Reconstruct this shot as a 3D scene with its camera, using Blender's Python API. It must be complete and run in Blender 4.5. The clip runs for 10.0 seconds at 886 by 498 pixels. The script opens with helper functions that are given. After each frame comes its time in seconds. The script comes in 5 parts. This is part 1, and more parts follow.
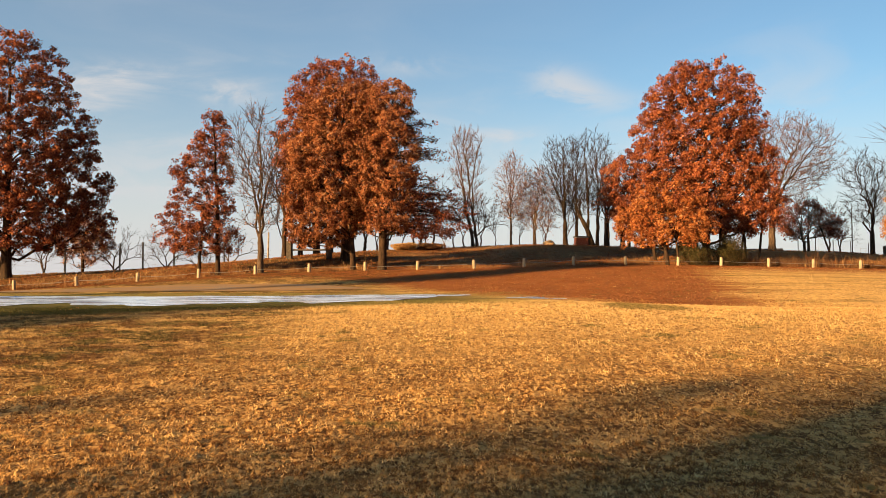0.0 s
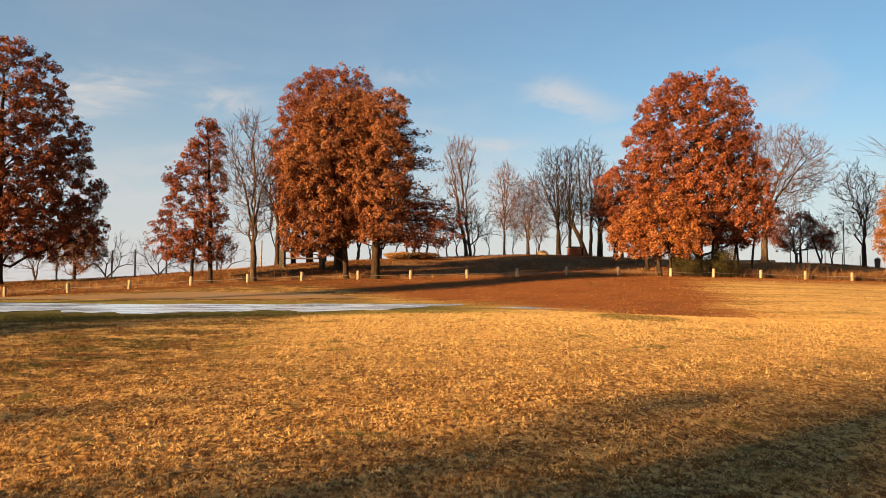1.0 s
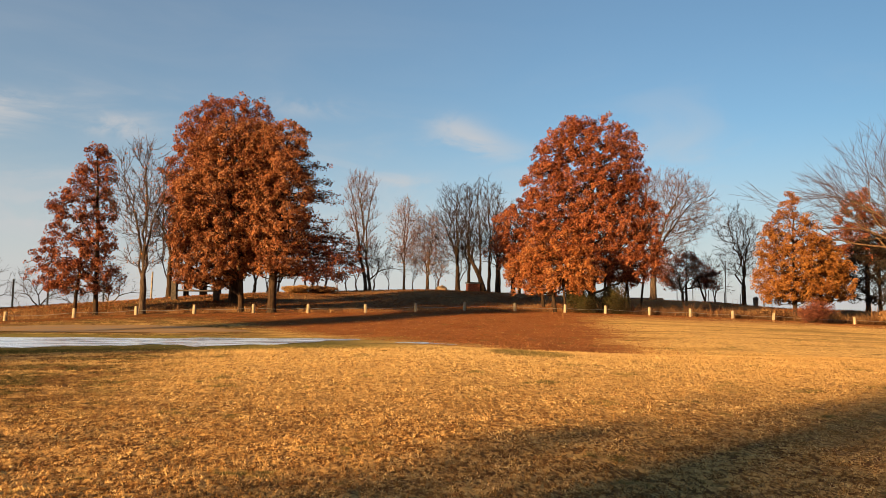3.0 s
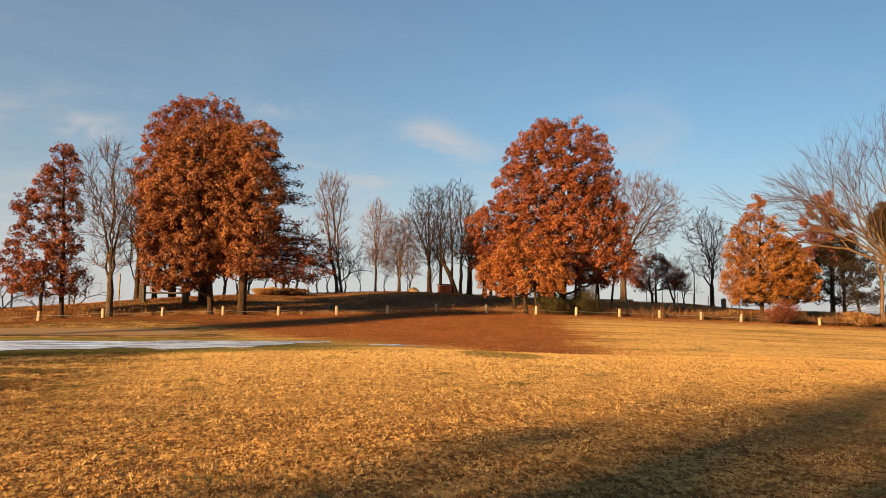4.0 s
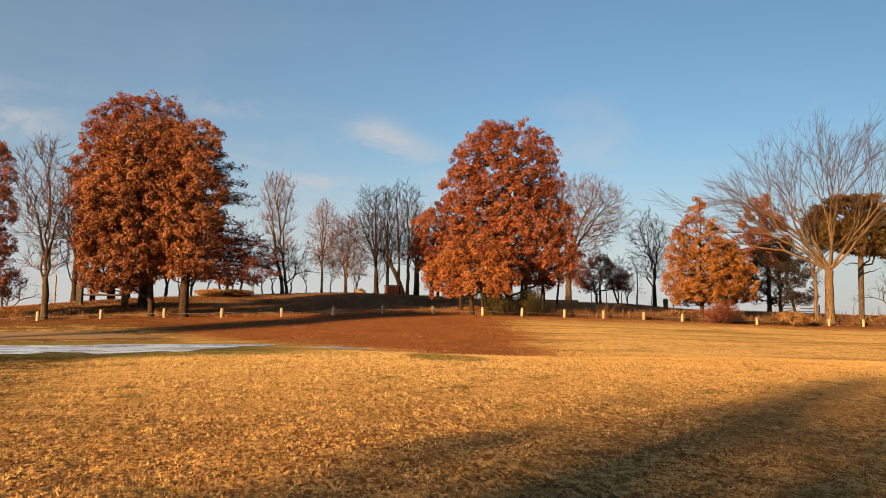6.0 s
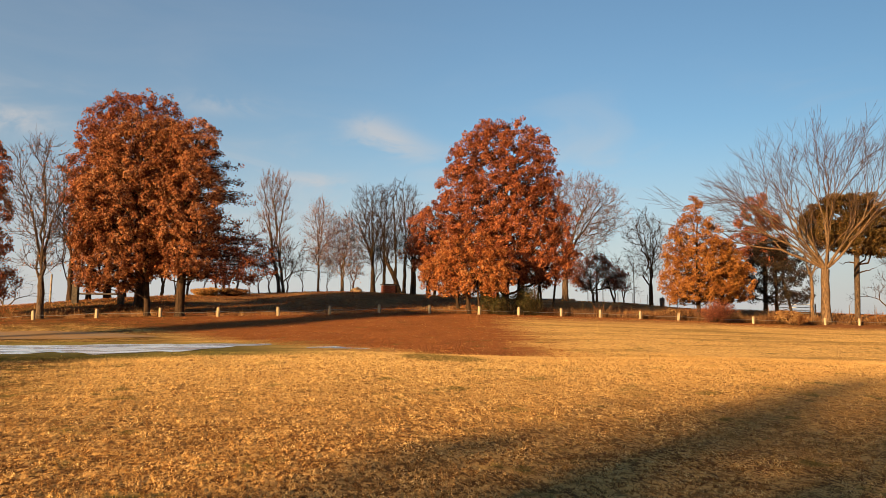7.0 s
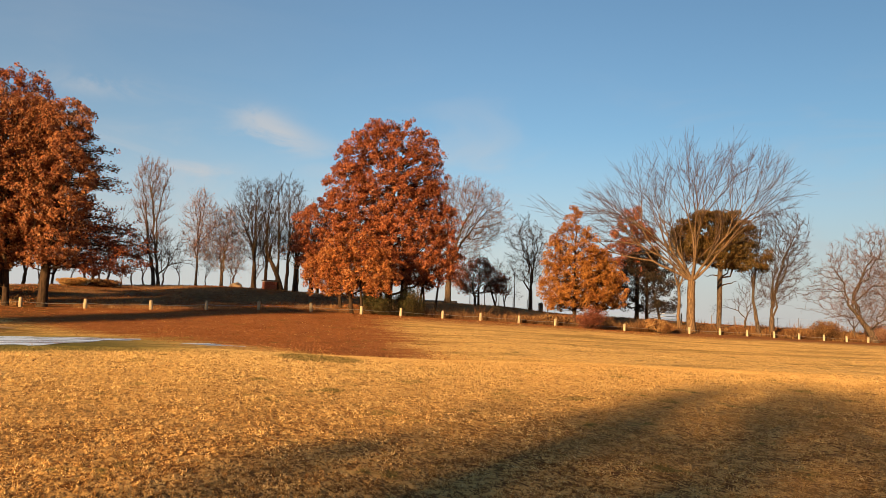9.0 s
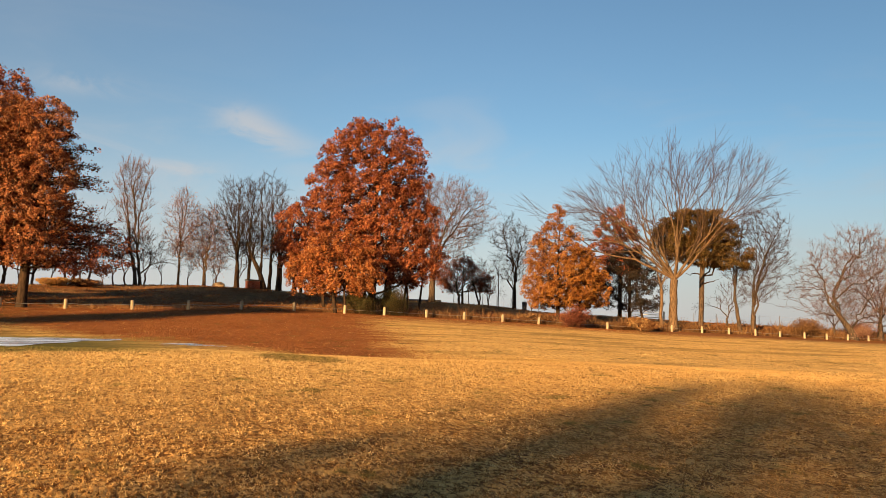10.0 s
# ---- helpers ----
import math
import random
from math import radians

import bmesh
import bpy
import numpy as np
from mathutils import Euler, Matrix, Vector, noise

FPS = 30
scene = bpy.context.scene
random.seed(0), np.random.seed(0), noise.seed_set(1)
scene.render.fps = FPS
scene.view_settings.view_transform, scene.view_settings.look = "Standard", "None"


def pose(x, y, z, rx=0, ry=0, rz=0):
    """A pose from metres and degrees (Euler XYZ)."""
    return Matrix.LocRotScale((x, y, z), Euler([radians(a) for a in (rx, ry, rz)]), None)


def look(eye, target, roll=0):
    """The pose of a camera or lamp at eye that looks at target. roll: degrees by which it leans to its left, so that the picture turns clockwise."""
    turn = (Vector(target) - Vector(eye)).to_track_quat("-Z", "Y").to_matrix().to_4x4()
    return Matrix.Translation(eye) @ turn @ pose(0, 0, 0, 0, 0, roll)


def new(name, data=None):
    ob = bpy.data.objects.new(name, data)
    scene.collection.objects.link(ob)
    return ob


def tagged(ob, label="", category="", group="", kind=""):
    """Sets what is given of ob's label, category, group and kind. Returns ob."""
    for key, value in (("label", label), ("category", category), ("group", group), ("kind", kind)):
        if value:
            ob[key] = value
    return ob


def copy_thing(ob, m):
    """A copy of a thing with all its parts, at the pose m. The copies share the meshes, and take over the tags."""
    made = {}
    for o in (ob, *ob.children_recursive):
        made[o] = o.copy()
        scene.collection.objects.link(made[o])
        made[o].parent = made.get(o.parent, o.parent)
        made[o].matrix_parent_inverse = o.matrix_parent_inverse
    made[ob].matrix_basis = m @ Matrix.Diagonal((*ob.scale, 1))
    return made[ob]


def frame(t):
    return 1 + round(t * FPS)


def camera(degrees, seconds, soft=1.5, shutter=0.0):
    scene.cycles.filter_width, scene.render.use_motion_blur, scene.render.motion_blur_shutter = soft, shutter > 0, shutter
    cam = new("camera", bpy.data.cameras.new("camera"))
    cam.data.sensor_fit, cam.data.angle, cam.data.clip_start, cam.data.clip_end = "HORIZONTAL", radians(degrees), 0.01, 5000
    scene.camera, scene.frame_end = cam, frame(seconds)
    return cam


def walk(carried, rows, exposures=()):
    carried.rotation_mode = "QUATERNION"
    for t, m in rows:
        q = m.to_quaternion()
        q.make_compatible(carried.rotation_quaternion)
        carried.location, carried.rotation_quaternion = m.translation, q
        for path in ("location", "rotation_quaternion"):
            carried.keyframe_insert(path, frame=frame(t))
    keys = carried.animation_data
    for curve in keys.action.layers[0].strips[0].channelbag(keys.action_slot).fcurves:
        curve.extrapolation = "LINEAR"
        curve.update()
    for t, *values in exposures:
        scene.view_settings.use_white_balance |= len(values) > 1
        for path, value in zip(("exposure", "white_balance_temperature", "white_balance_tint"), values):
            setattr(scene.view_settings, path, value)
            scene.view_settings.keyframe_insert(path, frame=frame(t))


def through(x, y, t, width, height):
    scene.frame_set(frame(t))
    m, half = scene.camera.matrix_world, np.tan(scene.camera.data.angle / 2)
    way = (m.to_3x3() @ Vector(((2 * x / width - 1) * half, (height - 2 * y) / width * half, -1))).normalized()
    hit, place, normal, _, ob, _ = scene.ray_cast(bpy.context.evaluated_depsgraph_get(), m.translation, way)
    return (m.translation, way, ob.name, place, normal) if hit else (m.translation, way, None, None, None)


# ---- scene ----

# ---------------------------------------------------------------- camera
cam = camera(58.0, 10.0, soft=0.6)
PATH = [
    (0, (0.004, -0.011, 1.599), (0.0045, 1.9880, 1.6686), 0.00),
    (0.5, (0.016, -0.007, 1.599), (0.0246, 1.9915, 1.6775), 0.07),
    (1, (0.042, -0.011, 1.607), (0.0581, 1.9873, 1.7000), 0.38),
    (1.5, (0.061, -0.031, 1.609), (0.1317, 1.9640, 1.7324), 0.80),
    (2, (0.098, -0.060, 1.617), (0.2747, 1.9267, 1.7661), 0.67),
    (2.5, (0.139, -0.068, 1.622), (0.3718, 1.9114, 1.7938), 0.75),
    (4, (0.189, -0.063, 1.625), (0.5194, 1.9004, 1.8120), 0.67),
    (4.5, (0.211, -0.065, 1.632), (0.5978, 1.8881, 1.8221), 0.54),
    (5, (0.234, -0.062, 1.643), (0.6499, 1.8847, 1.8367), 0.48),
    (5.5, (0.259, -0.049, 1.665), (0.7102, 1.8897, 1.8566), 0.39),
    (7, (0.298, 0.012, 1.755), (0.7644, 1.9477, 1.9401), 0.39),
    (7.5, (0.315, 0.009, 1.785), (0.8340, 1.9319, 1.9693), 0.79),
    (8, (0.338, 0.004, 1.806), (0.9339, 1.9041, 1.9929), 1.34),
    (8.5, (0.371, -0.013, 1.809), (1.0509, 1.8579, 1.9992), 1.51),
    (9, (0.406, -0.026, 1.821), (1.1428, 1.8235, 2.0110), 1.99),
    (9.5, (0.443, -0.051, 1.827), (1.2010, 1.7903, 2.0145), 1.93),
    (10, (0.478, -0.068, 1.831), (1.2508, 1.7673, 2.0196), 1.79),
]
EXPOSURE, WARMTH, TINT = 1.48, 7550, 13
walk(cam, [(t, look(eye, target, roll)) for t, eye, target, roll in PATH],
     exposures=[(0.0, EXPOSURE + 0.25, WARMTH, TINT), (2.5, EXPOSURE + 0.03, WARMTH, TINT), (7.0, EXPOSURE, WARMTH, TINT), (10.0, EXPOSURE, WARMTH, TINT)])

# ---------------------------------------------------------------- light
SUN_AZ, SUN_EL = 233.0, 12.5          # degrees, clockwise from +y; the sun stands low behind the left shoulder
sa, se = radians(SUN_AZ), radians(SUN_EL)
sun_dir = Vector((math.sin(sa) * math.cos(se), math.cos(sa) * math.cos(se), math.sin(se)))
sun = new("sun", bpy.data.lights.new("sun", "SUN"))
sun.data.energy, sun.data.angle, sun.data.color = 5.0, radians(1.2), (1.0, 0.70, 0.36)
sun.matrix_world = look(sun_dir * 200, (0, 0, 0))

world = bpy.data.worlds.new("sky")
scene.world = world
world.use_nodes = True
wt = world.node_tree
wt.nodes.clear()


def wn(kind, **inputs):
    n = wt.nodes.new(kind)
    for k, v in inputs.items():
        n.inputs[k.replace("_", " ")].default_value = v
    return n


def wmath(op, a, b=None):
    n = wt.nodes.new("ShaderNodeMath")
    n.operation = op
    for i, v in enumerate((a, b)):
        if v is None:
            continue
        if isinstance(v, (int, float)):
            n.inputs[i].default_value = v
        else:
            wt.links.new(v, n.inputs[i])
    return n.outputs[0]


sky = wt.nodes.new("ShaderNodeTexSky")
sky.sky_type, sky.sun_disc = "NISHITA", False
sky.sun_elevation, sky.sun_rotation = se, sa
sky.altitude, sky.air_density, sky.dust_density, sky.ozone_density = 300, 1.1, 0.2, 4.0
coord = wt.nodes.new("ShaderNodeTexCoord")
# thin cirrus: streaked noise over the dome, thicker low down
sep = wt.nodes.new("ShaderNodeSeparateXYZ")
wt.links.new(coord.outputs["Generated"], sep.inputs[0])
stretch = wt.nodes.new("ShaderNodeMapping")
stretch.inputs["Scale"].default_value = (2.2, 2.2, 8.0)
stretch.inputs["Rotation"].default_value = (0.0, 0.12, 0.3)
stretch.inputs["Location"].default_value = (0.35, 0.1, 0.2)
wt.links.new(coord.outputs["Generated"], stretch.inputs["Vector"])
n1 = wn("ShaderNodeTexNoise", Scale=2.3, Detail=7.0, Roughness=0.55, Distortion=0.7)
wt.links.new(stretch.outputs[0], n1.inputs["Vector"])
ramp = wt.nodes.new("ShaderNodeMapRange")
ramp.interpolation_type = "SMOOTHSTEP"
ramp.inputs["From Min"].default_value, ramp.inputs["From Max"].default_value = 0.50, 0.78
ramp.inputs["To Max"].default_value = 0.5
wt.links.new(n1.outputs["Fac"], ramp.inputs["Value"])
low = wt.nodes.new("ShaderNodeMapRange")
low.interpolation_type = "SMOOTHSTEP"
low.inputs["From Min"].default_value, low.inputs["From Max"].default_value = 0.34, 0.12
wt.links.new(sep.outputs["Z"], low.inputs["Value"])
# wisps that stand still in the sky: bearing and height (radians), their half widths and weight
bearing = wmath("ARCTAN2", sep.outputs["X"], sep.outputs["Y"])
grain = wn("ShaderNodeTexNoise", Scale=9.0, Detail=6.0, Roughness=0.6, Distortion=1.2)
squeeze = wt.nodes.new("ShaderNodeMapping")
squeeze.inputs["Scale"].default_value = (1.0, 1.0, 2.6)
squeeze.inputs["Rotation"].default_value = (0.0, 0.25, 0.0)
wt.links.new(coord.outputs["Generated"], squeeze.inputs["Vector"])
wt.links.new(squeeze.outputs[0], grain.inputs["Vector"])
cloud = wmath("MULTIPLY", ramp.outputs[0], low.outputs[0])
shred = wt.nodes.new("ShaderNodeMapRange")
shred.interpolation_type = "SMOOTHSTEP"
shred.inputs["From Min"].default_value, shred.inputs["From Max"].default_value = 0.36, 0.66
wt.links.new(grain.outputs["Fac"], shred.inputs["Value"])
for b, h, wb, wh, weight in ((0.142, 0.24, 0.032, 0.014, 0.5), (0.172, 0.225, 0.034, 0.013, 0.5), (0.208, 0.21, 0.04, 0.012, 0.35), (0.12, 0.218, 0.06, 0.01, 0.25),
                             (-0.37, 0.229, 0.085, 0.014, 0.55), (-0.42, 0.2, 0.055, 0.022, 0.5), (-0.26, 0.217, 0.04, 0.012, 0.6), (0.07, 0.174, 0.045, 0.010, 0.6),
                             (-0.04, 0.257, 0.06, 0.012, 0.35), (-0.36, 0.12, 0.16, 0.03, 0.4), (-0.33, 0.16, 0.12, 0.012, 0.25), (0.10, 0.13, 0.20, 0.035, 0.3)):
    u = wmath("DIVIDE", wmath("SUBTRACT", bearing, b), wb)
    v = wmath("DIVIDE", wmath("SUBTRACT", sep.outputs["Z"], h), wh)
    g = wmath("EXPONENT", wmath("MULTIPLY", wmath("ADD", wmath("MULTIPLY", u, u), wmath("MULTIPLY", v, v)), -1.0))
    cloud = wmath("ADD", cloud, wmath("MULTIPLY", g, wmath("MULTIPLY", shred.outputs[0], weight)))
u = wmath("DIVIDE", wmath("SUBTRACT", bearing, -0.35), 0.55)
v = wmath("DIVIDE", wmath("SUBTRACT", sep.outputs["Z"], 0.22), 0.26)
g = wmath("EXPONENT", wmath("MULTIPLY", wmath("ADD", wmath("MULTIPLY", u, u), wmath("MULTIPLY", v, v)), -1.0))
cloud = wmath("ADD", cloud, wmath("MULTIPLY", g, wmath("ADD", wmath("MULTIPLY", n1.outputs["Fac"], 0.26), 0.05)))
haze = wt.nodes.new("ShaderNodeMapRange")
haze.interpolation_type = "SMOOTHSTEP"
haze.inputs["From Min"].default_value, haze.inputs["From Max"].default_value = 0.25, 0.0
haze.inputs["To Min"].default_value, haze.inputs["To Max"].default_value = 0.02, 0.9
wt.links.new(sep.outputs["Z"], haze.inputs["Value"])
cirrus = wt.nodes.new("ShaderNodeMix")
cirrus.data_type = "RGBA"
wt.links.new(wmath("MINIMUM", cloud, 1.0), cirrus.inputs["Factor"])
cirrus.inputs["B"].default_value = (3.65, 3.9, 4.3, 1)
mix = wt.nodes.new("ShaderNodeMix")
mix.data_type = "RGBA"
wt.links.new(haze.outputs[0], mix.inputs["Factor"])
wt.links.new(cirrus.outputs["Result"], mix.inputs["A"])
mix.inputs["B"].default_value = (3.6, 3.85, 4.4, 1)
bg = wn("ShaderNodeBackground", Strength=0.055)
clear = wt.nodes.new("ShaderNodeMapRange")
clear.interpolation_type = "SMOOTHSTEP"
clear.inputs["From Min"].default_value, clear.inputs["From Max"].default_value = 0.25, 1.0
clear.inputs["To Min"].default_value, clear.inputs["To Max"].default_value = 1.0, 0.82
wt.links.new(bearing, clear.inputs["Value"])
blue = wt.nodes.new("ShaderNodeVectorMath")
blue.operation = "MULTIPLY"
blue.inputs[1].default_value = (0.90, 1.04, 1.03)
wt.links.new(sky.outputs[0], blue.inputs[0])
wt.links.new(blue.outputs[0], cirrus.inputs["A"])
thin = wt.nodes.new("ShaderNodeVectorMath")
thin.operation = "SCALE"
wt.links.new(mix.outputs["Result"], thin.inputs[0])
wt.links.new(clear.outputs[0], thin.inputs["Scale"])
wt.links.new(thin.outputs[0], bg.inputs["Color"])
wo = wt.nodes.new("ShaderNodeOutputWorld")
wt.links.new(bg.outputs[0], wo.inputs["Surface"])


# ---------------------------------------------------------------- materials
class Nodes:
    """A short hand for node materials."""

    def __init__(self, name):
        self.mat = bpy.data.materials.new(name)
        self.mat.use_nodes = True
        self.t = self.mat.node_tree
        self.bsdf = self.t.nodes["Principled BSDF"]

    def link(self, a, b):
        self.t.links.new(a, b)

    def put(self, socket, v):
        if isinstance(v, (int, float)):
            socket.default_value = v
        elif isinstance(v, (tuple, list)):
            socket.default_value = (*v, 1) if len(v) == 3 and socket.type == "RGBA" else v
        else:
            self.link(v, socket)

    def pos(self):
        return self.t.nodes.new("ShaderNodeTexCoord").outputs["Object"]

    def noise(self, scale, detail=4.0, rough=0.55, vec=None, distort=0.0):
        n = self.t.nodes.new("ShaderNodeTexNoise")
        n.inputs["Scale"].default_value, n.inputs["Detail"].default_value = scale, detail
        n.inputs["Roughness"].default_value, n.inputs["Distortion"].default_value = rough, distort
        self.link(vec if vec is not None else self.pos(), n.inputs["Vector"])
        return n.outputs["Fac"]

    def scaled(self, x, y, z, rot=0.0):
        n = self.t.nodes.new("ShaderNodeMapping")
        n.inputs["Scale"].default_value = (x, y, z)
        n.inputs["Rotation"].default_value = (0, 0, rot)
        self.link(self.pos(), n.inputs["Vector"])
        return n.outputs[0]

    def math(self, op, a, b=0.0, clamp=False):
        n = self.t.nodes.new("ShaderNodeMath")
        n.operation, n.use_clamp = op, clamp
        self.put(n.inputs[0], a)
        self.put(n.inputs[1], b)
        return n.outputs[0]

    def step(self, v, lo, hi, a=0.0, b=1.0):
        n = self.t.nodes.new("ShaderNodeMapRange")
        n.interpolation_type = "SMOOTHSTEP"
        for k, w in (("Value", v), ("From Min", lo), ("From Max", hi), ("To Min", a), ("To Max", b)):
            self.put(n.inputs[k], w)
        return n.outputs[0]

    def mix(self, f, a, b, kind="MIX"):
        n = self.t.nodes.new("ShaderNodeMix")
        n.data_type, n.blend_type = "RGBA", kind
        self.put(n.inputs["Factor"], f)
        self.put(n.inputs["A"], a)
        self.put(n.inputs["B"], b)
        return n.outputs["Result"]

    def island(self):
        return self.t.nodes.new("ShaderNodeNewGeometry").outputs["Random Per Island"]

    def ramp(self, v, stops):
        n = self.t.nodes.new("ShaderNodeValToRGB")
        while len(n.color_ramp.elements) < len(stops):
            n.color_ramp.elements.new(0.5)
        for e, (p, c) in zip(n.color_ramp.elements, stops):
            e.position, e.color = p, (*c, 1)
        self.put(n.inputs[0], v)
        return n.outputs[0]

    def done(self, color, rough=0.8, bump=None, strength=0.5, distance=0.02, spec=0.3):
        self.put(self.bsdf.inputs["Base Color"], color)
        self.put(self.bsdf.inputs["Roughness"], rough)
        self.bsdf.inputs["Specular IOR Level"].default_value = spec
        if bump is not None:
            b = self.t.nodes.new("ShaderNodeBump")
            b.inputs["Strength"].default_value, b.inputs["Distance"].default_value = strength, distance
            self.link(bump, b.inputs["Height"])
            self.link(b.outputs[0], self.bsdf.inputs["Normal"])
        return self.mat


def leaf_material(name, stops, through=0.25, rough=0.6):
    """Dry leaves: a colour of its own for each, with some light coming through the blade."""
    n = Nodes(name)
    col = n.ramp(n.island(), stops)
    col = n.mix(n.step(n.noise(0.5, 3.0, 0.6), 0.40, 0.66), col, n.mix(1.0, col, (0.62, 0.50, 0.46), "MULTIPLY"))
    n.done(col, rough, spec=0.2)
    tr = n.t.nodes.new("ShaderNodeBsdfTranslucent")
    n.link(col, tr.inputs["Color"])
    ms = n.t.nodes.new("ShaderNodeMixShader")
    ms.inputs[0].default_value = through
    n.link(n.bsdf.outputs[0], ms.inputs[1])
    n.link(tr.outputs[0], ms.inputs[2])
    n.link(ms.outputs[0], n.t.nodes["Material Output"].inputs["Surface"])
    return n.mat


def bark_material(name, dark, pale):
    n = Nodes(name)
    f = n.noise(9.0, 6.0, 0.65, n.scaled(1, 1, 0.22))
    g = n.noise(0.8, 3.0)
    col = n.mix(n.step(f, 0.35, 0.65), dark, pale)
    col = n.mix(n.step(g, 0.45, 0.7, 0.0, 0.45), col, n.mix(0.3, dark, (0.14, 0.105, 0.065)))
    return n.done(col, 0.9, f, 0.8, 0.04, 0.1)


M_BARK = bark_material("bark_grey_brown", (0.034, 0.022, 0.015), (0.105, 0.069, 0.047))
# dark bark, lowered further to hold the shade on trunks below the crowns
M_BARK_DARK = bark_material("bark_dark", (0.02, 0.0115, 0.007), (0.056, 0.032, 0.019))
M_TWIG = bark_material("twig_grey_brown", (0.04, 0.024, 0.019), (0.095, 0.058, 0.046))
M_TWIG_PINK = bark_material("twig_pink_brown", (0.085, 0.047, 0.037), (0.19, 0.11, 0.088))
M_BARK_TAN = bark_material("bark_tan", (0.06, 0.035, 0.02), (0.175, 0.105, 0.06))
M_LEAF_RUST = leaf_material("leaf_rust", [(0.0, (0.146, 0.037, 0.014)), (0.25, (0.258, 0.073, 0.021)),
                                          (0.55, (0.361, 0.118, 0.034)), (0.85, (0.456, 0.175, 0.052)), (1.0, (0.387, 0.227, 0.120))], 0.15)
M_LEAF_RED = leaf_material("leaf_russet", [(0.0, (0.107, 0.027, 0.014)), (0.35, (0.217, 0.053, 0.021)),
                                           (0.7, (0.316, 0.094, 0.033)), (1.0, (0.389, 0.149, 0.066))], 0.15)
M_LEAF_WINE = leaf_material("leaf_wine_brown", [(0.0, (0.107, 0.029, 0.017)), (0.35, (0.213, 0.057, 0.025)), (0.7, (0.330, 0.097, 0.037)), (1.0, (0.427, 0.152, 0.057))], 0.25)
M_LEAF_DEEP = leaf_material("leaf_deep_russet", [(0.0, (0.07, 0.02, 0.011)), (0.4, (0.15, 0.037, 0.015)), (0.75, (0.24, 0.06, 0.02)), (1.0, (0.34, 0.11, 0.035))], 0.2)
M_LEAF_GOLD = leaf_material("leaf_gold_brown", [(0.0, (0.162, 0.050, 0.012)), (0.4, (0.285, 0.106, 0.023)),
                                                (0.75, (0.370, 0.152, 0.033)), (1.0, (0.342, 0.156, 0.046))], 0.2)
M_LEAF_AMBER = leaf_material("leaf_amber_brown", [(0.0, (0.131, 0.039, 0.017)), (0.25, (0.223, 0.068, 0.025)),
                                                  (0.55, (0.295, 0.103, 0.037)), (0.85, (0.354, 0.146, 0.056)), (1.0, (0.308, 0.175, 0.109))], 0.15)
M_LITTER = leaf_material("leaf_litter", [(0.0, (0.135, 0.045, 0.015)), (0.4, (0.225, 0.077, 0.024)), (0.8, (0.28, 0.10, 0.031)), (1.0, (0.30, 0.12, 0.04))], 0.1, 0.85)
# near-black evergreen leaves: the shade on the tree is in their colour
M_SHADE_LEAF = leaf_material("leaf_evergreen_shaded", [(0.0, (0.012, 0.009, 0.006)), (0.5, (0.02, 0.015, 0.009)), (1.0, (0.042, 0.022, 0.012))], 0.05)
M_LEAF_DARK = leaf_material("leaf_dark_brown", [(0.0, (0.075, 0.026, 0.017)), (0.5, (0.16, 0.046, 0.026)), (1.0, (0.27, 0.085, 0.042))], 0.15)
M_LEAF_DULL = leaf_material("leaf_dull_pink", [(0.0, (0.20, 0.10, 0.07)), (0.5, (0.30, 0.15, 0.10)), (1.0, (0.36, 0.21, 0.13))])
M_NEEDLE = leaf_material("needles_olive", [(0.0, (0.05, 0.034, 0.012)), (0.5, (0.10, 0.062, 0.019)), (1.0, (0.19, 0.10, 0.03))], 0.1)
M_CEDAR = leaf_material("cedar_green", [(0.0, (0.025, 0.028, 0.009)), (0.5, (0.055, 0.05, 0.015)), (1.0, (0.13, 0.08, 0.025))], 0.1)
M_SCRUB = leaf_material("dark_scrub", [(0.0, (0.07, 0.032, 0.016)), (0.4, (0.15, 0.07, 0.03)), (0.8, (0.26, 0.135, 0.055)), (1.0, (0.38, 0.23, 0.10))], 0.2, 0.8)
M_STRAW = leaf_material("pale_straw", [(0.0, (0.34, 0.17, 0.06)), (0.5, (0.52, 0.30, 0.11)), (1.0, (0.66, 0.43, 0.18))], 0.3, 0.8)
M_BRUSH = leaf_material("dry_brush", [(0.0, (0.16, 0.07, 0.03)), (0.4, (0.28, 0.13, 0.05)), (0.8, (0.40, 0.22, 0.09)), (1.0, (0.48, 0.32, 0.15))], 0.2, 0.8)


def wood_post_material():
    n = Nodes("post_wood")
    g = n.noise(14.0, 5.0, 0.6, n.scaled(1, 1, 0.1))
    col = n.mix(n.step(g, 0.3, 0.7), (0.19, 0.135, 0.08), (0.42, 0.33, 0.215))
    col = n.mix(n.step(n.noise(3.0, 3.0), 0.5, 0.75, 0, 0.5), col, (0.24, 0.2, 0.15))
    return n.done(col, 0.85, g, 0.5, 0.01, 0.15)


M_POST = wood_post_material()


def plain(name, base, other, rough=0.7, scale=6.0, metal=0.0):
    n = Nodes(name)
    f = n.noise(scale, 5.0, 0.6)
    m = n.done(n.mix(n.step(f, 0.35, 0.7), base, other), rough, f, 0.25, 0.01)
    n.bsdf.inputs["Metallic"].default_value = metal
    return m


